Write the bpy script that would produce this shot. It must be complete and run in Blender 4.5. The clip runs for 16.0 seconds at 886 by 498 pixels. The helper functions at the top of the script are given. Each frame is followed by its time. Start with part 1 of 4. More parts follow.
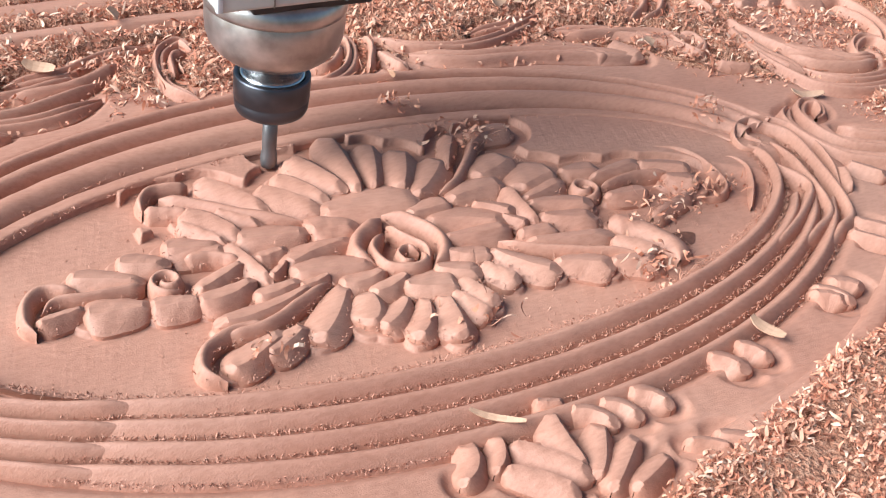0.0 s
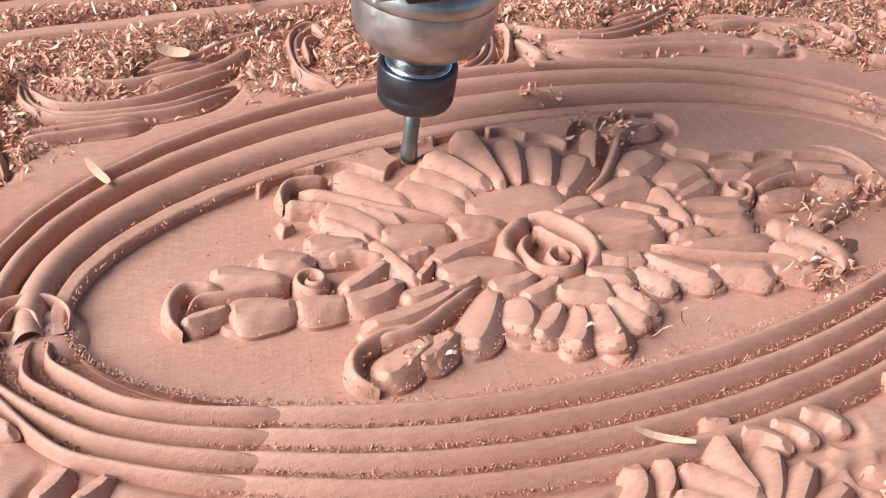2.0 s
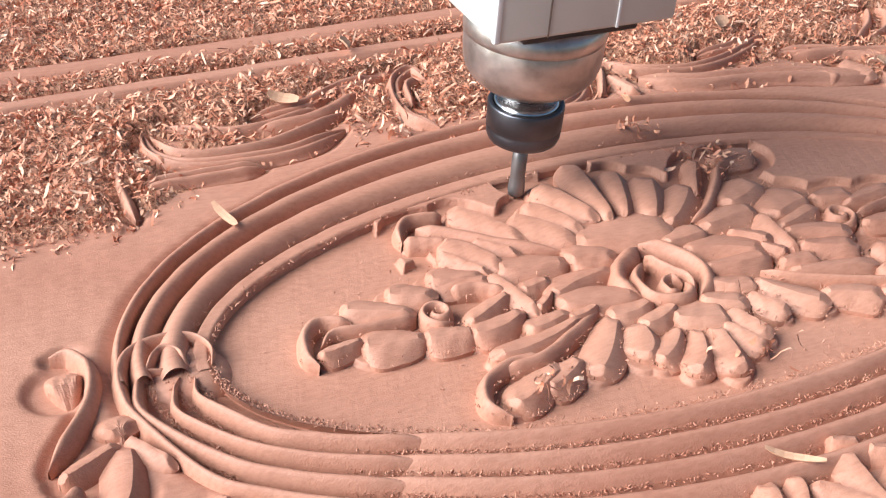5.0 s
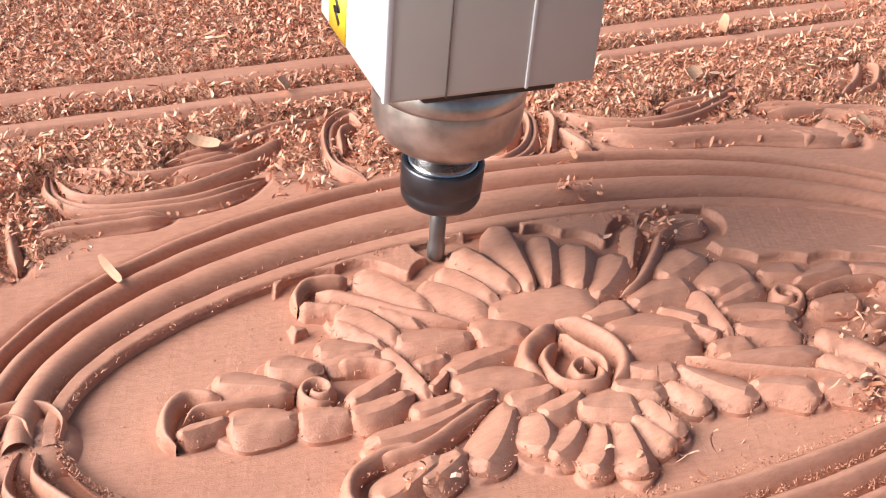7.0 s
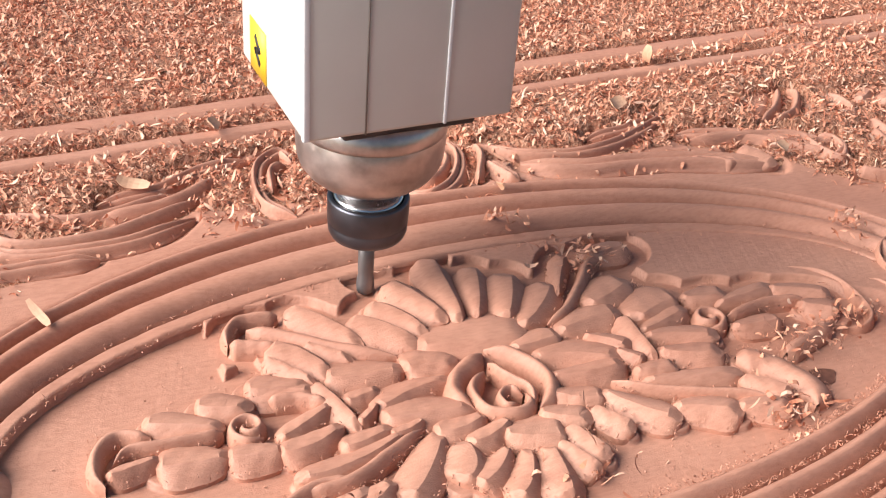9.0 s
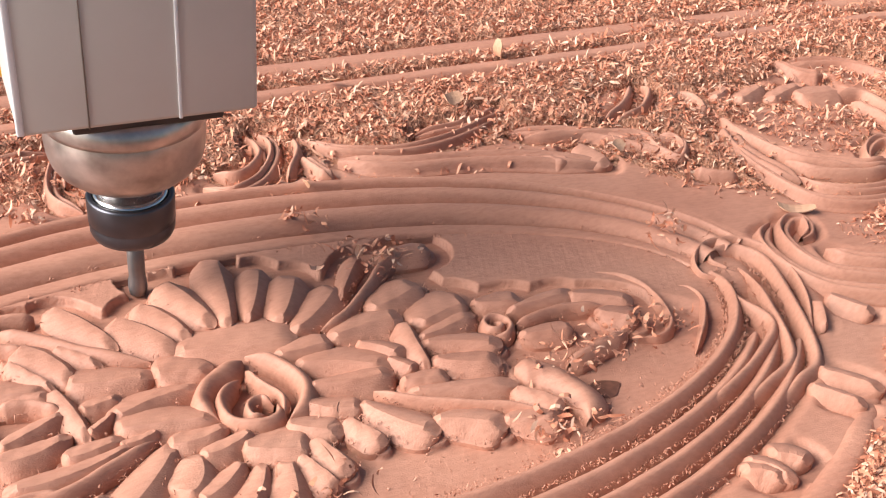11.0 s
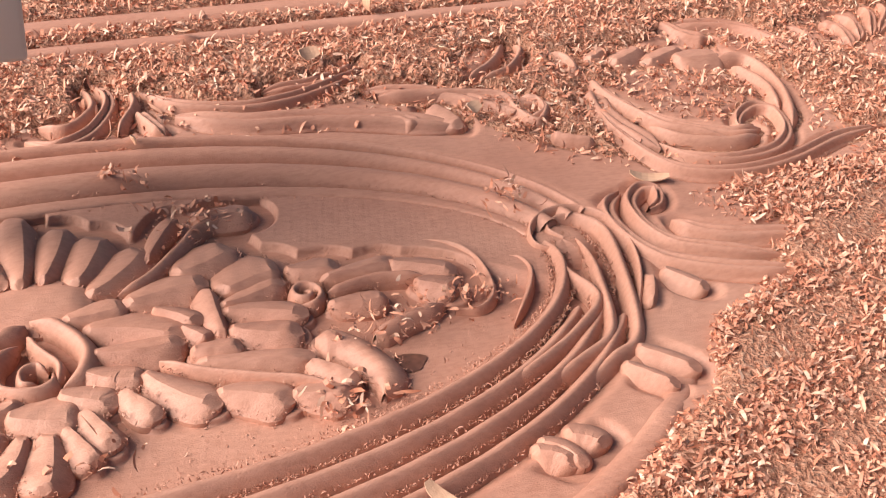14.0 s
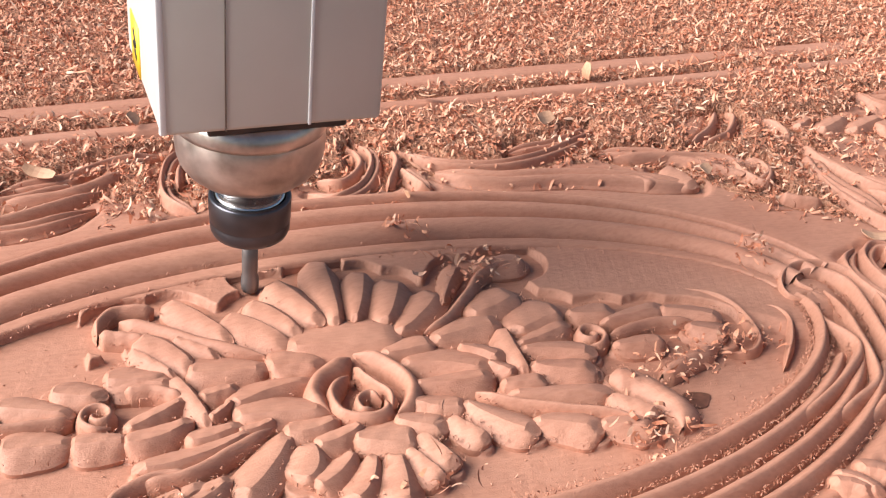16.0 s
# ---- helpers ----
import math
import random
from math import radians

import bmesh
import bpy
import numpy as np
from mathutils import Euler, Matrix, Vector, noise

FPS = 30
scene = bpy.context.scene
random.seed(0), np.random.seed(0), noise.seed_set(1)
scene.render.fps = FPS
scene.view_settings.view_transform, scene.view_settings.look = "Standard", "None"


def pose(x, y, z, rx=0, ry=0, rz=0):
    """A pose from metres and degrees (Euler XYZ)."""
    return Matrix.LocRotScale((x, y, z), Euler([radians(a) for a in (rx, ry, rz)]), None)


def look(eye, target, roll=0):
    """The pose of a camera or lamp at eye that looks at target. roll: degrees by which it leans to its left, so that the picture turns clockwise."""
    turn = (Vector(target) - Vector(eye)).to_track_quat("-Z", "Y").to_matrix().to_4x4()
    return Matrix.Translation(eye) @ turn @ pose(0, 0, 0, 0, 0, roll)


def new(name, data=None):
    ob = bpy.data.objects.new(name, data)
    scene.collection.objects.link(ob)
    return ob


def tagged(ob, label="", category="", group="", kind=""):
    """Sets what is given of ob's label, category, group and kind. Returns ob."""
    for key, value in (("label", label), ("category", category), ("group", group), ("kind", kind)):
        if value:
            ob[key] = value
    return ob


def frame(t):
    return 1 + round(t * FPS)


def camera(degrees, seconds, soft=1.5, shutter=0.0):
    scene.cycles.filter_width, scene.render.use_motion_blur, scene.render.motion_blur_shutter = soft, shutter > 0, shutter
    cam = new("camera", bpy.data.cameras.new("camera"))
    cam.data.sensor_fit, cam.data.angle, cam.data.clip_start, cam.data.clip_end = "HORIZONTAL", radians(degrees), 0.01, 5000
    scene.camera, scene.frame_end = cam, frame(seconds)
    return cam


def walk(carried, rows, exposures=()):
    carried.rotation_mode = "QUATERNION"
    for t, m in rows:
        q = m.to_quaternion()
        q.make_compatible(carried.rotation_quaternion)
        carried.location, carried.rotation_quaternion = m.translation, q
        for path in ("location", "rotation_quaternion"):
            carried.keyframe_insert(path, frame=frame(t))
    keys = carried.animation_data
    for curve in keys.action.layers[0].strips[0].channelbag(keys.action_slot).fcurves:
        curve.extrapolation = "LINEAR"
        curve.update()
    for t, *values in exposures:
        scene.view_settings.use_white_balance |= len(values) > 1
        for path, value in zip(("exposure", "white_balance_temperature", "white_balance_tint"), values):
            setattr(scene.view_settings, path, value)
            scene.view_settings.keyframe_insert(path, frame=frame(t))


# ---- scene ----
cam = camera(41.0, 16.0, 1.2)
PATH = [
    (0, (-0.234, -0.399, 0.341), (0.638, 0.971, -0.827), 8.8),
    (0.5, (-0.209, -0.387, 0.328), (0.532, 1.023, -0.882), 8.7),
    (1, (-0.205, -0.378, 0.325), (0.466, 1.044, -0.911), 8.8),
    (1.5, (-0.21, -0.373, 0.326), (0.415, 1.065, -0.915), 7.7),
    (2, (-0.254, -0.359, 0.33), (0.501, 1.042, -0.881), 7.8),
    (2.5, (-0.282, -0.346, 0.333), (0.625, 0.981, -0.857), 8.2),
    (3, (-0.293, -0.346, 0.328), (0.544, 1.022, -0.868), 7.5),
    (3.5, (-0.298, -0.349, 0.327), (0.475, 1.051, -0.874), 7.5),
    (3.7, (-0.299, -0.351, 0.325), (0.463, 1.053, -0.878), 7.4),
    (5.8, (-0.274, -0.362, 0.341), (0.401, 1.133, -0.803), 3.7),
    (6, (-0.247, -0.352, 0.338), (0.427, 1.143, -0.807), 4.4),
    (6.5, (-0.213, -0.339, 0.335), (0.416, 1.172, -0.814), 5.5),
    (7, (-0.205, -0.34, 0.336), (0.401, 1.178, -0.817), 4.9),
    (7.5, (-0.199, -0.342, 0.337), (0.41, 1.175, -0.816), 4.0),
    (8, (-0.2, -0.347, 0.341), (0.426, 1.168, -0.804), 3.9),
    (8.5, (-0.2, -0.352, 0.341), (0.456, 1.168, -0.781), 4.1),
    (9, (-0.196, -0.351, 0.342), (0.491, 1.17, -0.76), 4.6),
    (9.5, (-0.176, -0.345, 0.338), (0.536, 1.17, -0.757), 4.6),
    (10, (-0.124, -0.34, 0.343), (0.61, 1.159, -0.757), 5.3),
    (10.2, (-0.12, -0.347, 0.342), (0.613, 1.153, -0.76), 5.2),
    (12.3, (-0.015, -0.373, 0.336), (0.591, 1.152, -0.807), 6.4),
    (12.5, (-0.012, -0.373, 0.336), (0.6, 1.146, -0.812), 6.6),
    (13, (-0.009, -0.375, 0.335), (0.614, 1.131, -0.825), 6.6),
    (13.5, (-0.005, -0.377, 0.336), (0.677, 1.1, -0.826), 7.2),
    (14, (-0.001, -0.375, 0.336), (0.691, 1.089, -0.837), 7.1),
    (14.5, (0.002, -0.381, 0.34), (0.763, 1.066, -0.813), 7.4),
    (15, (-0.011, -0.384, 0.344), (0.753, 1.084, -0.779), 7.0),
    (15.5, (-0.042, -0.385, 0.341), (0.672, 1.129, -0.755), 7.0),
    (16, (-0.123, -0.38, 0.343), (0.502, 1.181, -0.741), 6.2),
]
walk(cam, [(t, look(eye, target, roll)) for t, eye, target, roll in PATH],
     exposures=[(0, 0.58, 5350, -2), (3.7, 0.58, 5350, -2), (5.8, 0.62, 6100, 7), (10.2, 0.63, 6300, 9), (12.3, 0.54, 6500, 12), (14.5, 0.54, 6500, 12), (16, 0.59, 6350, 9)])

# ---- light ----
world = bpy.data.worlds.new("workshop_daylight")
scene.world = world
world.use_nodes = True
wn = world.node_tree.nodes
sky = wn.new("ShaderNodeTexSky")
sky.sky_type = "NISHITA"
sky.sun_disc = False
sky.sun_elevation = radians(31)
sky.sun_rotation = radians(-87)
wn["Background"].inputs["Strength"].default_value = 0.062
world.node_tree.links.new(sky.outputs[0], wn["Background"].inputs["Color"])

sun_data = bpy.data.lights.new("daylight", "SUN")
sun_data.energy = 6.0
sun_data.angle = radians(46)
sun_data.color = (1.0, 0.96, 0.92)
sun = new("daylight", sun_data)
sun.matrix_world = look((-1.0, 0.06, 0.66), (0, 0, 0))


# ---- materials ----
def material(name, rough=0.6, metal=0.0):
    m = bpy.data.materials.new(name)
    m.use_nodes = True
    b = m.node_tree.nodes["Principled BSDF"]
    b.inputs["Roughness"].default_value = rough
    b.inputs["Metallic"].default_value = metal
    return m, m.node_tree, b


def noise_node(nt, scale, detail=4.0, stretch=(1, 1, 1), space="Object"):
    tc = nt.nodes.new("ShaderNodeTexCoord")
    mp = nt.nodes.new("ShaderNodeMapping")
    mp.inputs["Scale"].default_value = stretch
    n = nt.nodes.new("ShaderNodeTexNoise")
    n.inputs["Scale"].default_value = scale
    n.inputs["Detail"].default_value = detail
    nt.links.new(tc.outputs[space], mp.inputs[0])
    nt.links.new(mp.outputs[0], n.inputs["Vector"])
    return n


def ramp(nt, src, stops):
    r = nt.nodes.new("ShaderNodeValToRGB")
    els = r.color_ramp.elements
    while len(els) < len(stops):
        els.new(0.5)
    for e, (p, c) in zip(els, stops):
        e.position, e.color = p, (*c, 1)
    nt.links.new(src, r.inputs[0])
    return r


def bump(nt, bsdf, src, strength, dist):
    b = nt.nodes.new("ShaderNodeBump")
    b.inputs["Strength"].default_value = strength
    b.inputs["Distance"].default_value = dist
    nt.links.new(src, b.inputs["Height"])
    nt.links.new(b.outputs[0], bsdf.inputs["Normal"])
    return b


def mix(nt, a, b, fac, mode="MIX"):
    m = nt.nodes.new("ShaderNodeMix")
    m.data_type, m.blend_type = "RGBA", mode
    for sock, v in ((m.inputs[0], fac), (m.inputs[6], a), (m.inputs[7], b)):
        if hasattr(v, "links"):
            nt.links.new(v, sock)
        else:
            sock.default_value = v
    return m.outputs[2]


def wood_material(name, light, dark, grain=0.5):
    m, nt, b = material(name, 0.62)
    big = noise_node(nt, 9, 3, (0.5, 1.6, 1))
    fine = noise_node(nt, 60, 6, (1, 14, 8))
    fuzz = noise_node(nt, 1100, 4, (1, 1.8, 1))
    fleck = noise_node(nt, 380, 5, (0.6, 1.5, 1))
    c1 = ramp(nt, big.outputs[0], [(0.3, dark), (0.7, light)])
    c2 = ramp(nt, fine.outputs[0], [(0.35, (0.90, 0.86, 0.83)), (0.65, (1.03, 1.02, 1.02))])
    col = mix(nt, c1.outputs[0], c2.outputs[0], grain, "MULTIPLY")
    c3 = ramp(nt, fleck.outputs[0], [(0.34, (0.80, 0.72, 0.67)), (0.52, (1.0, 1.0, 1.0)), (0.70, (1.12, 1.14, 1.16))])
    col = mix(nt, col, c3.outputs[0], 0.42, "MULTIPLY")
    nt.links.new(col, b.inputs["Base Color"])
    add = nt.nodes.new("ShaderNodeMath")
    add.operation = "MULTIPLY_ADD"
    add.inputs[1].default_value = 0.085
    nt.links.new(fine.outputs[0], add.inputs[0])
    nt.links.new(fuzz.outputs[0], add.inputs[2])
    bump(nt, b, add.outputs[0], 0.36, 0.0008)
    return m


M_WOOD = wood_material("freshly_cut_red_wood", (0.50, 0.245, 0.162), (0.42, 0.185, 0.118))


def chip_material(name):
    m, nt, b = material(name, 0.6)
    geo = nt.nodes.new("ShaderNodeNewGeometry")
    c = ramp(nt, geo.outputs["Random Per Island"],
             [(0.0, (0.44, 0.15, 0.08)), (0.35, (0.60, 0.245, 0.14)), (0.75, (0.68, 0.335, 0.21)), (1.0, (0.72, 0.47, 0.33))])
    nt.links.new(c.outputs[0], b.inputs["Base Color"])
    return m


M_CHIP = chip_material("wood_shaving")
M_FUZZ = wood_material("torn_red_fibre", (0.52, 0.26, 0.17), (0.40, 0.165, 0.10))


def plain(name, col, rough=0.5, metal=0.0, vary=0.15, scale=40):
    m, nt, b = material(name, rough, metal)
    n = noise_node(nt, scale, 5)
    lo = tuple(max(0, c * (1 - vary)) for c in col)
    hi = tuple(min(1, c * (1 + vary * 0.5)) for c in col)
    r = ramp(nt, n.outputs[0], [(0.3, lo), (0.7, hi)])
    nt.links.new(r.outputs[0], b.inputs["Base Color"])
    rr = nt.nodes.new("ShaderNodeMapRange")
    rr.inputs[3].default_value = max(0.05, rough - 0.08)
    rr.inputs[4].default_value = min(1, rough + 0.12)
    n2 = noise_node(nt, scale * 4, 4)
    nt.links.new(n2.outputs[0], rr.inputs[0])
    nt.links.new(rr.outputs[0], b.inputs["Roughness"])
    return m


M_SHELL = plain("beige_painted_metal", (0.52, 0.49, 0.45), 0.45, 0, 0.06, 25)
M_STEEL = plain("worn_steel", (0.52, 0.47, 0.44), 0.32, 0.85, 0.45, 70)
M_RAIL = plain("grey_rail_steel", (0.16, 0.165, 0.18), 0.5, 0.5, 0.25, 30)
M_NUT = plain("blackened_steel", (0.10, 0.10, 0.115), 0.33, 0.9, 0.3, 60)
M_BRIGHT = plain("ground_steel", (0.55, 0.54, 0.54), 0.22, 1.0, 0.15, 60)
M_DARK = plain("dark_plate", (0.05, 0.045, 0.045), 0.5, 0.4, 0.3, 60)
M_YELLOW = plain("yellow_sticker", (0.85, 0.55, 0.03), 0.5, 0, 0.05, 60)
M_BLACK = plain("black_print", (0.02, 0.02, 0.02), 0.5, 0, 0.1, 60)


M_SEAM = plain("dark_seam", (0.18, 0.15, 0.13), 0.7, 0, 0.2, 60)
M_WHITE = plain("white_plastic_trim", (0.70, 0.70, 0.70), 0.4, 0, 0.05, 60)
M_CUTTER = plain("grey_carbide", (0.20, 0.18, 0.175), 0.4, 0.7, 0.2, 90)
M_PALE = wood_material("pale_split_wood", (0.62, 0.37, 0.24), (0.54, 0.29, 0.17))
M_RECESS = plain("dark_brown_recess", (0.16, 0.06, 0.035), 0.6, 0, 0.4, 300)


def bed_material(name):
    m, nt, b = material(name, 0.7)
    v = noise_node(nt, 420, 5)
    c = ramp(nt, v.outputs[0], [(0.30, (0.24, 0.082, 0.041)), (0.5, (0.42, 0.178, 0.098)), (0.68, (0.54, 0.285, 0.178))])
    nt.links.new(c.outputs[0], b.inputs["Base Color"])
    bump(nt, b, v.outputs[0], 1.0, 0.004)
    return m


M_CHIP_BED = bed_material("packed_shavings")


# ---- building helpers ----
def part(name, bm, mat, parent=None, label="", smooth=True):
    me = bpy.data.meshes.new(name)
    bm.to_mesh(me)
    bm.free()
    me.materials.append(mat)
    if smooth:
        me.polygons.foreach_set("use_smooth", [True] * len(me.polygons))
    ob = new(name, me)
    if parent is not None:
        ob.parent = parent
    if label:
        ob["label"] = label
    return ob


def lathe(profile, seg=64):
    bm = bmesh.new()
    rings = []
    for r, z in profile:
        rings.append([bm.verts.new((r * math.cos(2 * math.pi * k / seg), r * math.sin(2 * math.pi * k / seg), z)) for k in range(seg)])
    for a, b in zip(rings, rings[1:]):
        for k in range(seg):
            bm.faces.new((a[k], a[(k + 1) % seg], b[(k + 1) % seg], b[k]))
    bm.faces.new(rings[-1])
    bm.faces.new(list(reversed(rings[0])))
    return bm


def box(x0, x1, y0, y1, z0, z1, bev=0.0):
    bm = bmesh.new()
    bmesh.ops.create_cube(bm, size=1)
    for v in bm.verts:
        v.co = Vector(((x0 + x1) / 2 + v.co.x * (x1 - x0), (y0 + y1) / 2 + v.co.y * (y1 - y0), (z0 + z1) / 2 + v.co.z * (z1 - z0)))
    if bev:
        bmesh.ops.bevel(bm, geom=list(bm.edges), offset=bev, segments=3, affect="EDGES", profile=0.5)
    return bm


# ---- carved panel ----
CX, CY, TILT = 0.016, 0.027, radians(2.2)
IN_A, IN_B, OUT_A, OUT_B = 0.2335, 0.0960, 0.2715, 0.1495
FLOOR, GROUND, BAND = -0.0100, -0.0035, -0.0050
MASS, PETAL_TOP = -0.0080, -0.0010
CT, ST = math.cos(TILT), math.sin(TILT)
rng = np.random.default_rng(7)


def to_world(u, v):
    return CX + u * CT - v * ST, CY + u * ST + v * CT


def to_oval(x, y):
    x, y = x - CX, y - CY
    return x * CT + y * ST, -x * ST + y * CT


def soft(e0, e1, x):
    t = np.clip((x - e0) / (e1 - e0), 0, 1)
    return t * t * (3 - 2 * t)


def wave(x, y, f, seed):
    """Cheap smooth noise from a few turned sine waves."""
    s = 0
    r = np.random.default_rng(seed)
    for k in range(5):
        a, p, g = r.uniform(0, 6.28), r.uniform(0, 6.28), f * r.uniform(0.6, 1.6)
        s = s + np.sin(g * (x * math.cos(a) + y * math.sin(a)) + p)
    return s / 5


def sheet(name, X, Y, Z, mat, parent=None, label="", wrap=False, smooth=True):
    """A mesh from rows and columns of points; wrap joins the last column to the first."""
    ny, nx = X.shape
    co = np.stack([X, Y, Z], -1).reshape(-1, 3)
    i = np.arange(nx * ny).reshape(ny, nx)
    if wrap:
        i = np.concatenate([i, i[:, :1]], 1)
    f = np.stack([i[:-1, :-1], i[:-1, 1:], i[1:, 1:], i[1:, :-1]], -1).reshape(-1, 4)
    return quads(name, co, f, mat, parent, label, smooth)


def quads(name, co, f, mat, parent=None, label="", smooth=True):
    me = bpy.data.meshes.new(name)
    me.vertices.add(len(co))
    me.vertices.foreach_set("co", np.ascontiguousarray(co, dtype=np.float32).ravel())
    me.loops.add(f.size)
    me.loops.foreach_set("vertex_index", np.ascontiguousarray(f, dtype=np.int32).ravel())
    me.polygons.add(len(f))
    me.polygons.foreach_set("loop_start", np.arange(0, f.size, f.shape[1], dtype=np.int32))
    me.polygons.foreach_set("use_smooth", np.full(len(f), smooth, dtype=bool))
    me.update(calc_edges=True)
    me.validate()
    me.materials.append(mat)
    ob = new(name, me)
    if parent is not None:
        ob.parent = parent
    if label:
        ob["label"] = label
    return ob


panel = tagged(new("carved_panel"), "reddish wooden panel with a half-finished carved floral oval", "carved panel")
SPINES = []


def carve(name, x0, y0, x1, y1, width, bend, base, top, side=1, blunt=3.4, n=30, sink=0.003, at=0.28, taper=0.0):
    """One carved lobe: a bent spine, a broad rounded face on the one side and a steep facet on the other."""
    d = Vector((x1 - x0, y1 - y0))
    nrm = Vector((-d.y, d.x)).normalized()
    s = 0.5 - 0.5 * np.cos(np.pi * np.linspace(0, 1, n))
    arc = 4 * s * (1 - s)
    sx, sy = x0 + d.x * s + nrm.x * bend * arc, y0 + d.y * s + nrm.y * bend * arc
    tx, ty = np.gradient(sx), np.gradient(sy)
    tl = np.hypot(tx, ty)
    nx, ny = -ty / tl, tx / tl
    skew = rng.uniform(-0.10, 0.10)
    heart = Vector((0.003, 0.014))
    if (Vector((x0, y0)) - heart).length > (Vector((x1, y1)) - heart).length:
        skew -= taper
    else:
        skew += taper
    half = 0.5 * width * (1 - np.abs(2 * s - 1) ** blunt) ** 0.55 * (1 + skew * (2 * s - 1)) + 0.0002
    ridge = at + rng.uniform(-0.08, 0.10)
    t = np.concatenate([[-1.0], np.linspace(-1, ridge, 12), np.linspace(ridge, 1, 6)[1:], [1.0]])
    T, H = np.meshgrid(t, half)
    broad = 1 - 0.80 * np.clip((ridge - T) / (1 + ridge), 0, 1) ** 2.0
    steep = 1 - 0.97 * np.clip((T - ridge) / (1 - ridge), 0, 1) ** 1.2
    lift = rng.uniform(-0.0007, 0.0005)
    c0, c1 = (0.22, 0.10) if x0 > x1 else (0.10, 0.22)
    c0, c1 = c0 * rng.uniform(0.7, 1.2), c1 * rng.uniform(0.7, 1.2)
    ends = np.minimum(0.45 + 0.58 * s / c0, 0.45 + 0.58 * (1 - s) / c1)
    rise = np.minimum(np.minimum(broad, steep), ends[:, None])
    Z = base + (top + lift - base) * rise
    Z += 0.00010 * np.sin(s[:, None] * 70 + 3 * T) + 0.00012 * np.sin(s[:, None] * 19 + 5 * T + skew * 40)
    Z[:, 0] = Z[:, -1] = base - sink
    X, Y = sx[:, None] + side * nx[:, None] * T * H, sy[:, None] + side * ny[:, None] * T * H
    if side < 0:
        X, Y, Z = X[:, ::-1], Y[:, ::-1], Z[:, ::-1]
    SPINES.append((sx, sy, half))
    ob = sheet(name, X, Y, Z, M_WOOD, panel)
    ob.data.set_sharp_from_angle(angle=radians(24))
    return ob


def smooth_line(points, n):
    """An even curve through a few points."""
    p = np.array([points[0], *points, points[-1]], dtype=float)
    p[0], p[-1] = 2 * p[1] - p[2], 2 * p[-2] - p[-3]
    k = np.linspace(0, len(points) - 1, n)
    i = np.minimum(k.astype(int), len(points) - 2)
    f = (k - i)[:, None]
    a, b, c, d = p[i], p[i + 1], p[i + 2], p[i + 3]
    return 0.5 * (2 * b + (c - a) * f + (2 * a - 5 * b + 4 * c - d) * f ** 2 + (3 * b - a - 3 * c + d) * f ** 3)


def strand(name, points, width, base, top, tail=0.25, head=0.12, at=0.15, sink=0.002, ribs=1, dive=0.0):
    """A carved bead that follows a curve and thins out at both ends."""
    line = smooth_line(points, 14 * len(points))
    sx, sy = line[:, 0], line[:, 1]
    s = np.concatenate([[0], np.cumsum(np.hypot(np.diff(sx), np.diff(sy)))])
    s = s / s[-1]
    tx, ty = np.gradient(sx), np.gradient(sy)
    tl = np.hypot(tx, ty)
    half = 0.5 * width * np.minimum(1, 0.25 + 0.75 * np.sin(np.clip(s / head, 0, 1) * 1.571)) * np.minimum(1, 0.12 + 0.88 * np.sin(np.clip((1 - s) / tail, 0, 1) * 1.571))
    t = np.concatenate([[-1.0], np.linspace(-1, 1, 11 if ribs == 1 else 25), [1.0]])
    T, H = np.meshgrid(t, half)
    lean = np.clip(ty / tl * 0.9 + tx / tl * 0.35, -1, 1)[:, None] * at
    W = (T - lean) / np.where(T > lean, 1 - lean, 1 + lean)
    thin = np.minimum(1, 0.45 + 0.55 * half / half.max())[:, None]
    Z = base + (top - base) * (1 - 0.9 * np.abs(W) ** 1.9) * thin
    if ribs > 1:
        Z -= 0.42 * (top - base) * thin * (1 - np.abs(np.sin(math.pi * ribs * (T + 1) / 2))) * soft(1.0, 0.7, np.abs(T))
    Z += 0.00015 * np.sin(s * 23 + width * 4000)[:, None] - dive * soft(0.82, 1.0, s)[:, None]
    Z[:, 0] = Z[:, -1] = base - sink
    SPINES.append((sx, sy, half))
    return sheet(name, sx[:, None] - (ty / tl)[:, None] * T * H, sy[:, None] + (tx / tl)[:, None] * T * H, Z, M_WOOD, panel)


def petal(x0, y0, x1, y1, width, bend, side):
    ex, ey = 0.05 * (x1 - x0), 0.05 * (y1 - y0)
    return carve("petal", x0 - ex, y0 - ey, x1 + ex, y1 + ey, width * 1.26, bend, MASS, PETAL_TOP, side, sink=0.005, taper=0.26)


def stem(points, width):
    return strand("stem", points, width * 1.2, MASS, PETAL_TOP, sink=0.005)


def bud_petal(points, width):
    return strand("bud_petal", points, width * 1.2, MASS, PETAL_TOP + 0.0012, 0.2, 0.2, 0.3, 0.005)


def leaf(x0, y0, x1, y1, width, bend, side):
    return carve("leaf", x0, y0, x1, y1, width * 1.10, bend, GROUND - 0.0035, 0.0010, side, 3.6)


def scroll_leaf(points, width):
    return strand("scroll_leaf", points, width * 1.05, GROUND - 0.0035, 0.0022, 0.2, 0.15, 0.3, ribs=1 if width < 0.0105 else 2)


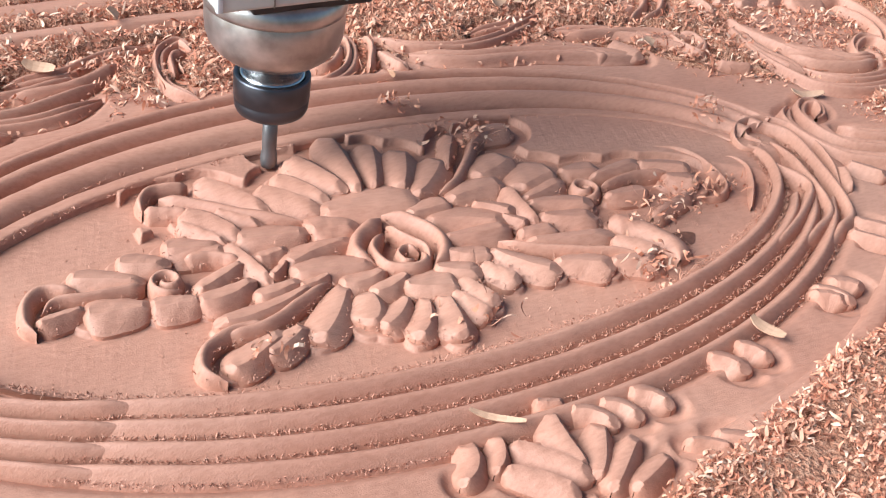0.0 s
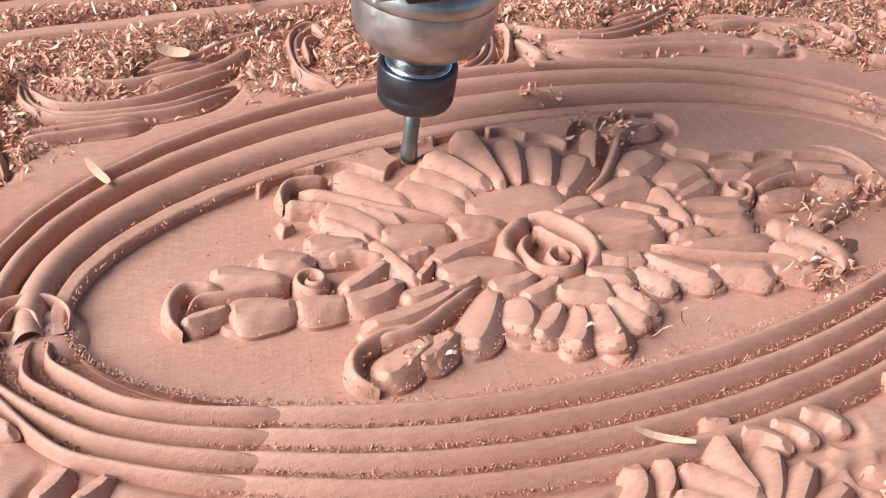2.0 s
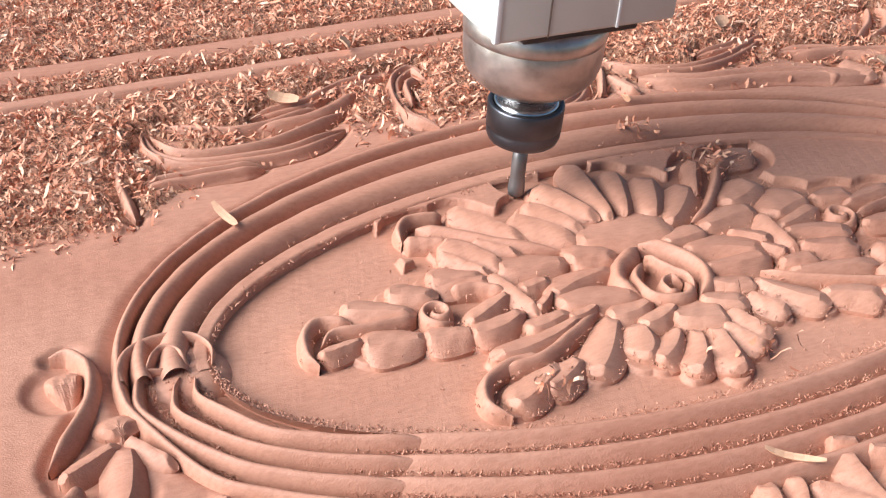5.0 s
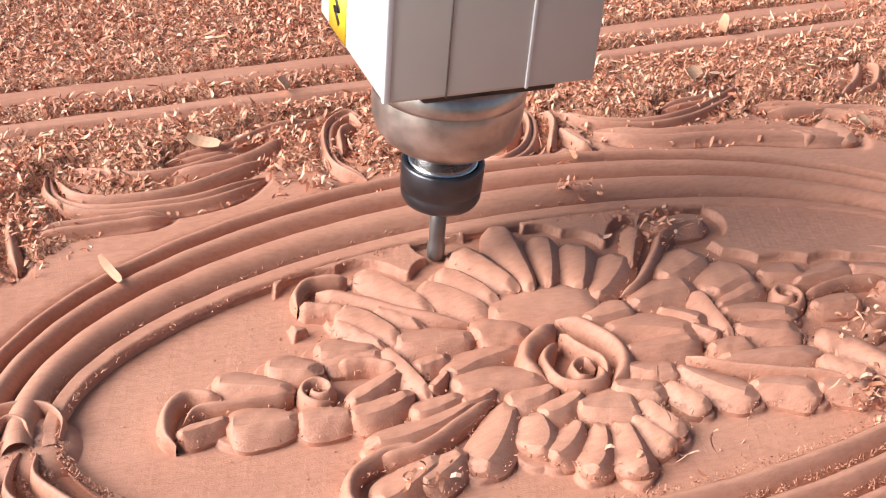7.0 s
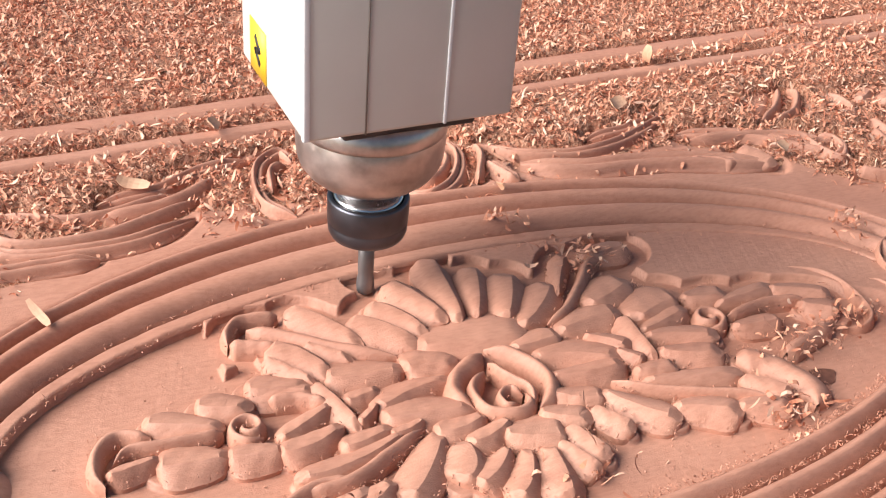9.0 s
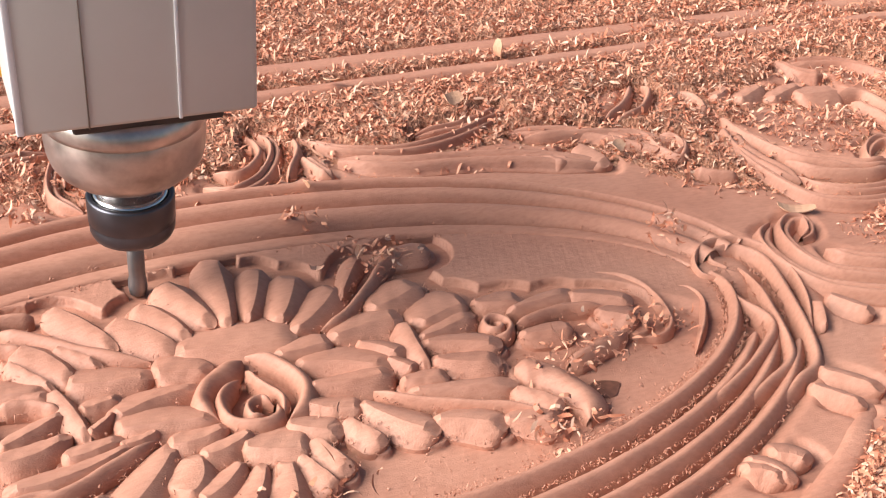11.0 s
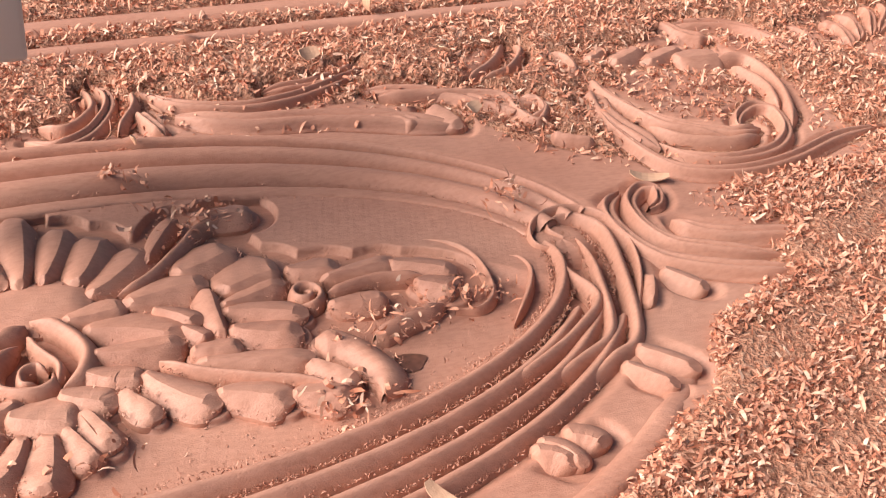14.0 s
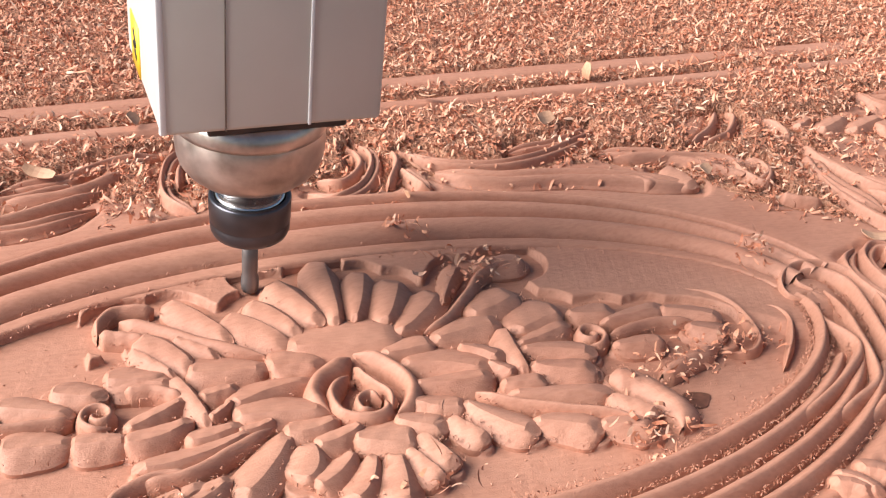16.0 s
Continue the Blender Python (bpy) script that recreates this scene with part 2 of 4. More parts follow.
def curl(points, width, run=None, ends=()):
    """A bead end in a knot; run is the bead of the moulding that it flows into, at the given angles."""
    for a in ends:
        u = 0.10 + 0.26 * run + 0.20 * abs(a - ends[-1]) / abs(ends[0] - ends[-1])
        points = points + [to_world((IN_A + (OUT_A - IN_A) * u) * math.cos(radians(a)), (IN_B + (OUT_B - IN_B) * u) * math.sin(radians(a)))]
    return strand("moulding_curl", points, width * 1.04, -0.0088, 0.0010, 0.02, 0.30, 0.2, dive=0.0035)


def scroll(name, cx, cy, r, turns, a0, width, base, top, hand=1, r_in=0.12):
    """A bead that winds inwards."""
    k = np.linspace(0, 1, int(9 * turns))
    a = a0 + hand * 2 * math.pi * turns * k
    rr = r * (1 - (1 - r_in) * k)
    return strand(name, list(zip(cx + rr * np.cos(a), cy + rr * np.sin(a))), width, base, top, 0.15, 0.15, 0.1, 0.004)


# petals of the flower and its sprays
petal(0.0060, 0.1190, 0.0040, 0.0670, 0.0162, -0.0001, 1)
petal(-0.0200, 0.1040, -0.0030, 0.0680, 0.0183, 0.0011, 1)
petal(-0.0350, 0.0890, -0.0160, 0.0600, 0.0155, 0.0029, 1)
petal(-0.0480, 0.0790, -0.0230, 0.0530, 0.0177, 0.0014, 1)
petal(0.0260, 0.1060, 0.0140, 0.0680, 0.0149, 0.0008, 1)
petal(0.0410, 0.0960, 0.0270, 0.0620, 0.0178, 0.0006, 1)
petal(0.0590, 0.0830, 0.0320, 0.0540, 0.0163, 0.0018, 1)
petal(-0.0220, 0.0540, 0.0310, 0.0530, 0.0281, -0.0006, -1)
petal(0.0200, 0.0380, 0.0460, 0.0430, 0.0155, 0.0002, -1)
petal(-0.0340, 0.0400, -0.0100, 0.0350, 0.0216, 0.0021, -1)
petal(-0.0700, 0.0450, -0.0350, 0.0400, 0.0192, -0.0003, -1)
petal(-0.0550, 0.0170, -0.0160, 0.0250, 0.0135, 0.0045, -1)
petal(-0.0540, 0.0100, -0.0140, 0.0050, 0.0189, 0.0020, -1)
petal(-0.0360, -0.0040, -0.0120, -0.0000, 0.0145, -0.0025, -1)
petal(-0.0250, -0.0160, -0.0030, -0.0070, 0.0128, -0.0019, -1)
petal(-0.0080, -0.0150, 0.0180, -0.0200, 0.0208, -0.0005, -1)
petal(0.0130, -0.0070, 0.0330, -0.0150, 0.0158, -0.0003, -1)
petal(0.0230, 0.0040, 0.0380, -0.0040, 0.0138, -0.0004, -1)
petal(-0.0310, -0.0140, -0.0370, -0.0340, 0.0184, 0.0038, 1)
petal(-0.0110, -0.0230, -0.0300, -0.0390, 0.0132, 0.0021, 1)
petal(-0.0040, -0.0260, -0.0190, -0.0500, 0.0125, 0.0031, 1)
petal(0.0060, -0.0280, 0.0010, -0.0570, 0.0153, 0.0002, 1)
petal(0.0120, -0.0270, 0.0210, -0.0480, 0.0104, -0.0005, 1)
petal(-0.0730, 0.0970, -0.0480, 0.0630, 0.0138, 0.0013, 1)
petal(-0.0900, 0.0700, -0.0690, 0.0430, 0.0178, 0.0030, 1)
petal(-0.0930, 0.0630, -0.0760, 0.0420, 0.0077, -0.0005, 1)
petal(-0.0730, 0.0680, -0.0550, 0.0520, 0.0085, -0.0007, 1)
petal(-0.1060, 0.0470, -0.0790, 0.0410, 0.0149, 0.0003, -1)
petal(-0.0780, 0.0400, -0.0670, 0.0070, 0.0104, 0.0008, 1)
petal(-0.0670, 0.0240, -0.0500, 0.0280, 0.0119, 0.0010, -1)
petal(-0.0660, 0.0100, -0.0540, 0.0200, 0.0065, -0.0004, -1)
petal(-0.1000, 0.0110, -0.0740, 0.0250, 0.0110, 0.0002, -1)
petal(-0.1020, 0.0040, -0.0740, 0.0120, 0.0141, -0.0030, -1)
petal(-0.0770, -0.0020, -0.0530, 0.0040, 0.0129, -0.0008, -1)
petal(-0.0550, -0.0010, -0.0390, 0.0040, 0.0092, -0.0013, -1)
petal(-0.1520, 0.0370, -0.1220, 0.0250, 0.0150, 0.0012, -1)
petal(-0.1290, 0.0420, -0.1070, 0.0340, 0.0170, 0.0003, -1)
petal(-0.1060, 0.0460, -0.0780, 0.0360, 0.0177, 0.0016, -1)
petal(-0.1510, 0.0120, -0.1230, 0.0080, 0.0184, -0.0003, -1)
petal(-0.1230, 0.0070, -0.1000, 0.0040, 0.0151, -0.0002, -1)
petal(-0.1710, 0.0100, -0.1500, 0.0140, 0.0092, 0.0004, -1)
petal(-0.0990, -0.0130, -0.0490, -0.0000, 0.0123, -0.0040, -1)
petal(-0.0350, -0.0050, -0.0610, -0.0370, 0.0159, 0.0016, 1)
petal(-0.1040, -0.0440, -0.0740, -0.0280, 0.0143, -0.0004, -1)
petal(-0.0860, -0.0400, -0.0640, -0.0270, 0.0135, -0.0012, -1)
petal(0.0710, 0.0600, 0.0990, 0.0750, 0.0199, -0.0011, -1)
petal(0.0890, 0.0420, 0.1170, 0.0540, 0.0238, 0.0028, -1)
petal(0.0790, 0.1040, 0.0610, 0.0730, 0.0086, -0.0013, 1)
petal(0.0880, 0.1000, 0.1160, 0.1020, 0.0155, 0.0001, -1)
petal(0.0470, 0.0430, 0.0830, 0.0510, 0.0184, 0.0018, -1)
petal(0.0280, 0.0290, 0.0670, 0.0170, 0.0199, 0.0047, -1)
petal(0.0280, 0.0140, 0.0650, 0.0140, 0.0150, -0.0025, -1)
petal(0.0230, 0.0030, 0.0460, -0.0040, 0.0152, -0.0010, -1)
petal(0.0140, -0.0070, 0.0330, -0.0180, 0.0136, 0.0009, -1)
petal(0.0470, -0.0030, 0.0720, -0.0280, 0.0163, -0.0018, -1)
petal(0.0730, -0.0230, 0.1010, -0.0340, 0.0169, 0.0022, -1)
petal(0.1020, -0.0310, 0.1260, -0.0370, 0.0160, 0.0017, -1)
petal(0.0700, -0.0020, 0.1160, -0.0090, 0.0125, -0.0005, -1)
petal(0.0680, 0.0050, 0.0890, 0.0040, 0.0143, -0.0005, -1)
petal(0.1130, -0.0150, 0.1290, -0.0320, 0.0113, 0.0010, 1)
petal(0.0870, 0.0160, 0.1160, 0.0080, 0.0173, -0.0022, -1)
petal(0.0870, 0.0320, 0.1170, 0.0440, 0.0130, -0.0006, -1)
petal(0.0860, 0.0270, 0.1210, 0.0180, 0.0146, 0.0025, -1)
petal(0.1210, 0.0510, 0.1450, 0.0500, 0.0152, -0.0010, -1)
petal(0.1360, 0.0400, 0.1730, 0.0460, 0.0122, 0.0006, -1)
petal(0.1700, 0.0430, 0.1980, 0.0310, 0.0151, 0.0018, -1)
petal(0.1770, 0.0270, 0.1950, 0.0180, 0.0174, 0.0016, -1)
petal(0.1340, 0.0220, 0.1600, 0.0220, 0.0130, -0.0005, -1)
petal(0.0820, 0.0440, 0.0830, 0.0120, 0.0111, -0.0010, 1)
petal(0.0570, 0.0350, 0.0750, 0.0230, 0.0114, 0.0024, -1)
petal(0.0670, 0.0220, 0.0770, 0.0120, 0.0106, 0.0004, -1)
petal(0.0200, -0.0200, 0.0290, -0.0410, 0.0131, -0.0007, 1)
petal(0.0360, -0.0120, 0.0480, -0.0290, 0.0114, -0.0004, 1)
# stems and curled leaf ends
stem([(-0.0960, 0.0880), (-0.0790, 0.0780), (-0.0590, 0.0630), (-0.0340, 0.0490)], 0.0088)
stem([(-0.1510, 0.0280), (-0.1640, 0.0330), (-0.1730, 0.0260), (-0.1760, 0.0130), (-0.1730, 0.0050)], 0.0062)
stem([(-0.1220, 0.0220), (-0.1460, 0.0220), (-0.1610, 0.0230), (-0.1690, 0.0160)], 0.0051)
stem([(-0.0990, 0.0360), (-0.0850, 0.0340), (-0.0730, 0.0260)], 0.0069)
stem([(-0.0990, -0.0230), (-0.0790, -0.0210), (-0.0590, -0.0110), (-0.0390, 0.0000)], 0.0067)
stem([(-0.0790, 0.0950), (-0.0970, 0.0960), (-0.1050, 0.0880), (-0.1070, 0.0780)], 0.0057)
stem([(-0.1060, 0.0790), (-0.0940, 0.0750), (-0.0830, 0.0700)], 0.0074)
stem([(-0.0780, -0.0210), (-0.0930, -0.0200), (-0.1090, -0.0280), (-0.1140, -0.0410), (-0.1070, -0.0500)], 0.0066)
stem([(0.0440, 0.0500), (0.0590, 0.0590), (0.0770, 0.0780), (0.0910, 0.0940), (0.1150, 0.1010)], 0.0063)
stem([(0.0540, 0.0030), (0.0660, -0.0060), (0.0860, -0.0150), (0.1100, -0.0240), (0.1250, -0.0330)], 0.0047)
stem([(0.1210, 0.0010), (0.1320, -0.0040), (0.1400, -0.0160), (0.1440, -0.0290), (0.1390, -0.0400)], 0.0154)
stem([(0.1350, 0.0300), (0.1580, 0.0350), (0.1730, 0.0340), (0.1850, 0.0310)], 0.0056)
stem([(0.1470, -0.0040), (0.1640, 0.0030), (0.1850, 0.0100)], 0.0084)
# the bud and the two small roses
bud_petal([(0.0060, 0.0410), (0.0180, 0.0340), (0.0270, 0.0170), (0.0240, 0.0030), (0.0140, -0.0050)], 0.0087)
bud_petal([(0.0040, 0.0380), (-0.0120, 0.0270), (-0.0180, 0.0150), (-0.0140, 0.0040)], 0.0096)
bud_petal([(0.0040, 0.0310), (0.0080, 0.0200), (0.0150, 0.0080), (0.0130, -0.0020)], 0.0051)
bud_petal([(-0.0000, 0.0260), (-0.0100, 0.0150), (-0.0090, 0.0010), (0.0020, -0.0050), (0.0110, -0.0020), (0.0120, 0.0070)], 0.0063)
bud_petal([(0.0100, 0.0050), (0.0060, 0.0100), (0.0000, 0.0070), (-0.0000, -0.0000), (0.0060, -0.0010)], 0.0049)
scroll("rose_scroll", -0.111, 0.022, 0.0088, 1.7, radians(-60), 0.0054, MASS, PETAL_TOP - 0.0006, -1)
scroll("rose_scroll", 0.125, 0.032, 0.0088, 1.7, radians(240), 0.0054, MASS, PETAL_TOP - 0.0006, 1)
FLOWER = [s for s in SPINES]

# scrolls and leaves outside the oval
leaf(0.0350, -0.1180, 0.0480, -0.1330, 0.0140, 0.0042, -1)
leaf(0.0510, -0.1170, 0.0650, -0.1320, 0.0155, 0.0046, -1)
leaf(0.1010, -0.1090, 0.1140, -0.1250, 0.0153, 0.0038, -1)
leaf(0.1200, -0.1070, 0.1300, -0.1220, 0.0144, 0.0033, -1)
leaf(0.1840, -0.0890, 0.1990, -0.1010, 0.0148, 0.0037, -1)
leaf(0.2010, -0.0840, 0.2160, -0.0940, 0.0175, 0.0029, -1)
leaf(-0.0310, -0.1170, -0.0430, -0.1380, 0.0136, 0.0043, 1)
leaf(-0.0180, -0.1180, -0.0270, -0.1370, 0.0103, 0.0027, 1)
leaf(0.0110, -0.1130, 0.0080, -0.1500, 0.0160, -0.0017, 1)
leaf(-0.0150, -0.1260, 0.0100, -0.1540, 0.0136, 0.0013, 1)
leaf(-0.0240, -0.1370, 0.0000, -0.1600, 0.0127, 0.0018, 1)
leaf(0.0290, -0.1260, 0.0110, -0.1540, 0.0148, 0.0008, 1)
leaf(0.0410, -0.1390, 0.0130, -0.1620, 0.0136, -0.0005, 1)
leaf(0.0480, -0.1540, 0.0220, -0.1650, 0.0127, 0.0001, 1)
leaf(0.0580, -0.1510, 0.0760, -0.1620, 0.0096, 0.0022, -1)
leaf(0.0730, -0.1510, 0.0930, -0.1630, 0.0139, 0.0003, -1)
leaf(0.0080, -0.1080, 0.0220, -0.1130, 0.0105, 0.0000, -1)
leaf(0.0200, -0.1170, 0.0360, -0.1330, 0.0127, 0.0042, -1)
leaf(0.2980, 0.0070, 0.3140, -0.0130, 0.0147, 0.0003, -1)
leaf(0.2560, -0.0420, 0.2790, -0.0640, 0.0149, 0.0014, -1)
leaf(0.2450, -0.0510, 0.2640, -0.0710, 0.0120, 0.0007, -1)
leaf(0.2900, 0.0050, 0.2780, -0.0180, 0.0089, 0.0007, 1)
leaf(0.1880, -0.0850, 0.2020, -0.1020, 0.0136, 0.0043, -1)
leaf(-0.2830, 0.0230, -0.2690, 0.0240, 0.0188, 0.0010, -1)
leaf(-0.2660, -0.0110, -0.2540, -0.0110, 0.0180, 0.0042, -1)
leaf(-0.2590, -0.0150, -0.2430, -0.0360, 0.0094, -0.0002, 1)
leaf(-0.2610, -0.0160, -0.2680, -0.0520, 0.0170, 0.0015, 1)
leaf(-0.2610, -0.0160, -0.2860, -0.0290, 0.0116, -0.0002, 1)
leaf(-0.2290, -0.0550, -0.2430, -0.0680, 0.0126, 0.0010, 1)
leaf(-0.2150, -0.0630, -0.2310, -0.0720, 0.0101, 0.0009, 1)
leaf(0.3770, 0.2090, 0.4080, 0.2260, 0.0197, -0.0000, -1)
leaf(0.4000, 0.2060, 0.4370, 0.2220, 0.0185, 0.0016, -1)
leaf(0.4210, 0.2060, 0.4580, 0.2080, 0.0301, -0.0003, -1)
leaf(0.3620, 0.2160, 0.3820, 0.2300, 0.0147, -0.0011, -1)
leaf(0.2400, 0.1790, 0.2500, 0.1540, 0.0197, 0.0020, 1)
scroll_leaf([(-0.2800, 0.0430), (-0.2710, 0.0420), (-0.2650, 0.0300), (-0.2680, 0.0110), (-0.2780, -0.0060), (-0.2890, -0.0220)], 0.0079)
scroll_leaf([(-0.2780, -0.0360), (-0.2850, -0.0420), (-0.2930, -0.0490)], 0.0095)
scroll_leaf([(0.3200, 0.0570), (0.3280, 0.0610), (0.3310, 0.0710), (0.3220, 0.0730), (0.3110, 0.0620), (0.3090, 0.0420), (0.3170, 0.0260), (0.3370, 0.0150), (0.3680, 0.0040)], 0.0114)
scroll_leaf([(0.3110, 0.0740), (0.2960, 0.0590), (0.2950, 0.0370), (0.3030, 0.0180), (0.3200, 0.0060), (0.3430, -0.0030), (0.3720, -0.0100)], 0.0133)
scroll_leaf([(0.3260, 0.0440), (0.3360, 0.0330), (0.3560, 0.0240), (0.3930, 0.0180)], 0.0133)
scroll_leaf([(0.4410, 0.2580), (0.4480, 0.2400), (0.4630, 0.2300)], 0.0183)
scroll_leaf([(0.4480, 0.2550), (0.4910, 0.2460), (0.5110, 0.2210), (0.5110, 0.1980)], 0.0165)
scroll_leaf([(0.4460, 0.2020), (0.4720, 0.1980), (0.4750, 0.1670), (0.4640, 0.1350), (0.4520, 0.1150)], 0.0102)
scroll_leaf([(0.4560, 0.1900), (0.4640, 0.1640), (0.4570, 0.1360)], 0.0104)
scroll_leaf([(0.3590, 0.1150), (0.3690, 0.0990), (0.3910, 0.0900), (0.4240, 0.0940), (0.4450, 0.1110), (0.4510, 0.1330), (0.4410, 0.1410), (0.4260, 0.1340), (0.4190, 0.1230), (0.4290, 0.1230)], 0.0112)
scroll_leaf([(0.3660, 0.1510), (0.3780, 0.1350), (0.3970, 0.1230), (0.4130, 0.1160), (0.4310, 0.1180)], 0.0123)
scroll_leaf([(0.3510, 0.1900), (0.3540, 0.1660), (0.3650, 0.1490)], 0.0098)
scroll_leaf([(0.3610, 0.1320), (0.3740, 0.1150), (0.4020, 0.1060), (0.4250, 0.1090)], 0.0082)
scroll_leaf([(0.2750, 0.2040), (0.3000, 0.2230), (0.3170, 0.2460)], 0.0067)
scroll_leaf([(0.2840, 0.2030), (0.3060, 0.2120), (0.3230, 0.2320), (0.3240, 0.2450)], 0.0066)
scroll_leaf([(0.2990, 0.1790), (0.3080, 0.1710), (0.3050, 0.1580), (0.2920, 0.1530)], 0.0067)
scroll_leaf([(0.3400, 0.2060), (0.3470, 0.2010), (0.3500, 0.2160), (0.3430, 0.2300)], 0.0085)
scroll_leaf([(0.2020, 0.1770), (0.2170, 0.1730), (0.2300, 0.1610)], 0.0164)
scroll_leaf([(0.2150, 0.1960), (0.2660, 0.1890), (0.2890, 0.1810), (0.2930, 0.1660)], 0.0083)
scroll_leaf([(0.2990, 0.1350), (0.3070, 0.1280), (0.3210, 0.1220)], 0.0087)
scroll_leaf([(-0.0460, 0.1750), (-0.0590, 0.1970), (-0.0530, 0.2310), (-0.0370, 0.2450), (-0.0310, 0.2270)], 0.0106)
scroll_leaf([(-0.0520, 0.2030), (-0.0470, 0.2250), (-0.0370, 0.2300)], 0.0066)
scroll_leaf([(0.0180, 0.1860), (0.0340, 0.1770), (0.0540, 0.1910), (0.0660, 0.2190), (0.0580, 0.2430)], 0.0110)
scroll_leaf([(0.0260, 0.1980), (0.0400, 0.1920), (0.0560, 0.2110), (0.0530, 0.2350)], 0.0067)
scroll_leaf([(0.0660, 0.1860), (0.0780, 0.2100), (0.0780, 0.2260)], 0.0062)
scroll_leaf([(0.0790, 0.2040), (0.0890, 0.1790)], 0.0124)
scroll_leaf([(-0.1460, 0.2150), (-0.1100, 0.2220), (-0.0850, 0.2360), (-0.0550, 0.2430)], 0.0127)
scroll_leaf([(-0.1470, 0.2000), (-0.1090, 0.2060), (-0.0760, 0.2260)], 0.0095)
scroll_leaf([(0.0980, 0.1980), (0.1330, 0.1850), (0.1760, 0.1810), (0.2160, 0.1710), (0.2550, 0.1560)], 0.0194)
scroll_leaf([(0.0820, 0.2280), (0.1050, 0.2070), (0.1460, 0.2000), (0.1900, 0.2140), (0.2180, 0.2330)], 0.0110)
scroll_leaf([(0.1510, 0.2140), (0.1850, 0.2200), (0.2100, 0.2310), (0.2050, 0.2400)], 0.0111)
scroll_leaf([(0.2090, 0.2050), (0.2520, 0.1940), (0.2840, 0.1710), (0.3010, 0.1500)], 0.0167)
scroll_leaf([(0.2500, 0.1910), (0.2800, 0.1860), (0.3070, 0.1670)], 0.0114)
scroll_leaf([(0.3480, 0.1790), (0.3440, 0.1480), (0.3570, 0.1090)], 0.0218)
scroll_leaf([(-0.2070, 0.2160), (-0.2060, 0.1930), (-0.1920, 0.1780), (-0.1620, 0.1730), (-0.1280, 0.1760), (-0.0980, 0.1900)], 0.0109)
scroll_leaf([(-0.2030, 0.2090), (-0.1940, 0.1890), (-0.1690, 0.1820), (-0.1370, 0.1860), (-0.0910, 0.2070)], 0.0071)
scroll_leaf([(-0.1940, 0.2180), (-0.1750, 0.2070), (-0.1470, 0.2020), (-0.1020, 0.2150)], 0.0067)
scroll_leaf([(-0.2190, 0.1950), (-0.2270, 0.1720), (-0.2260, 0.1340)], 0.0078)
scroll_leaf([(-0.2170, 0.1640), (-0.1910, 0.1640), (-0.1520, 0.1650)], 0.0110)
scroll_leaf([(0.5610, 0.2390), (0.5700, 0.2270), (0.5640, 0.2040)], 0.0164)
scroll_leaf([(0.5810, 0.2480), (0.5870, 0.2340), (0.5780, 0.2130)], 0.0138)
scroll_leaf([(0.6090, 0.2560), (0.6090, 0.2430), (0.5910, 0.2170)], 0.0121)
scroll_leaf([(0.6280, 0.2590), (0.6240, 0.2430), (0.5990, 0.2190)], 0.0107)
scroll_leaf([(0.6450, 0.2630), (0.6410, 0.2470), (0.6110, 0.2200)], 0.0112)
scroll_leaf([(0.5310, 0.2380), (0.5380, 0.2210), (0.5300, 0.1960)], 0.0127)
scroll_leaf([(0.6080, 0.2110), (0.6390, 0.2170), (0.6690, 0.2250)], 0.0116)
scroll_leaf([(0.5920, 0.1860), (0.6210, 0.1960), (0.6470, 0.2000)], 0.0112)
scroll_leaf([(0.5710, 0.1480), (0.5840, 0.1440), (0.5930, 0.1380)], 0.0154)
scroll_leaf([(0.5600, 0.1590), (0.5610, 0.1390), (0.5590, 0.1190)], 0.0099)
scroll_leaf([(0.3450, 0.1710), (0.3390, 0.1400), (0.3450, 0.1080), (0.3580, 0.0870), (0.3880, 0.0780), (0.4290, 0.0830), (0.4740, 0.0990), (0.5150, 0.1060)], 0.0115)
scroll_leaf([(0.3520, 0.1850), (0.3570, 0.1590), (0.3690, 0.1330), (0.3840, 0.1220), (0.4040, 0.1110)], 0.0083)
scroll_leaf([(0.2900, 0.1790), (0.2910, 0.1600), (0.2980, 0.1490), (0.3090, 0.1630), (0.3060, 0.1750)], 0.0074)
# where the beads of the moulding curl together
curl([(-0.2160, 0.0200), (-0.2140, 0.0310), (-0.2200, 0.0400), (-0.2330, 0.0420), (-0.2470, 0.0370), (-0.2540, 0.0250), (-0.2550, 0.0080), (-0.2510, -0.0070)], 0.0074, 3, (204, 212, 220, 228))
curl([(-0.2290, 0.0230), (-0.2370, 0.0220), (-0.2440, 0.0220), (-0.2490, 0.0120), (-0.2480, -0.0060)], 0.0079, 2, (204, 212, 220, 228))
curl([(-0.2310, 0.0160), (-0.2350, 0.0070), (-0.2350, -0.0090)], 0.0067, 1, (204, 212, 220, 228))
curl([(-0.2250, 0.0140), (-0.2250, -0.0010)], 0.0080, 0, (204, 212, 220, 228))
curl([(-0.2450, 0.0200), (-0.2360, 0.0330), (-0.2290, 0.0310), (-0.2260, 0.0220)], 0.0047)
curl([(0.2550, 0.0350), (0.2460, 0.0420), (0.2490, 0.0540), (0.2620, 0.0640), (0.2790, 0.0640), (0.2910, 0.0530), (0.2940, 0.0340), (0.2870, 0.0080), (0.2730, -0.0180)], 0.0054)
curl([(0.2630, 0.0440), (0.2580, 0.0520), (0.2660, 0.0590), (0.2790, 0.0560), (0.2850, 0.0350)], 0.0092, 3, (334, 326, 318))
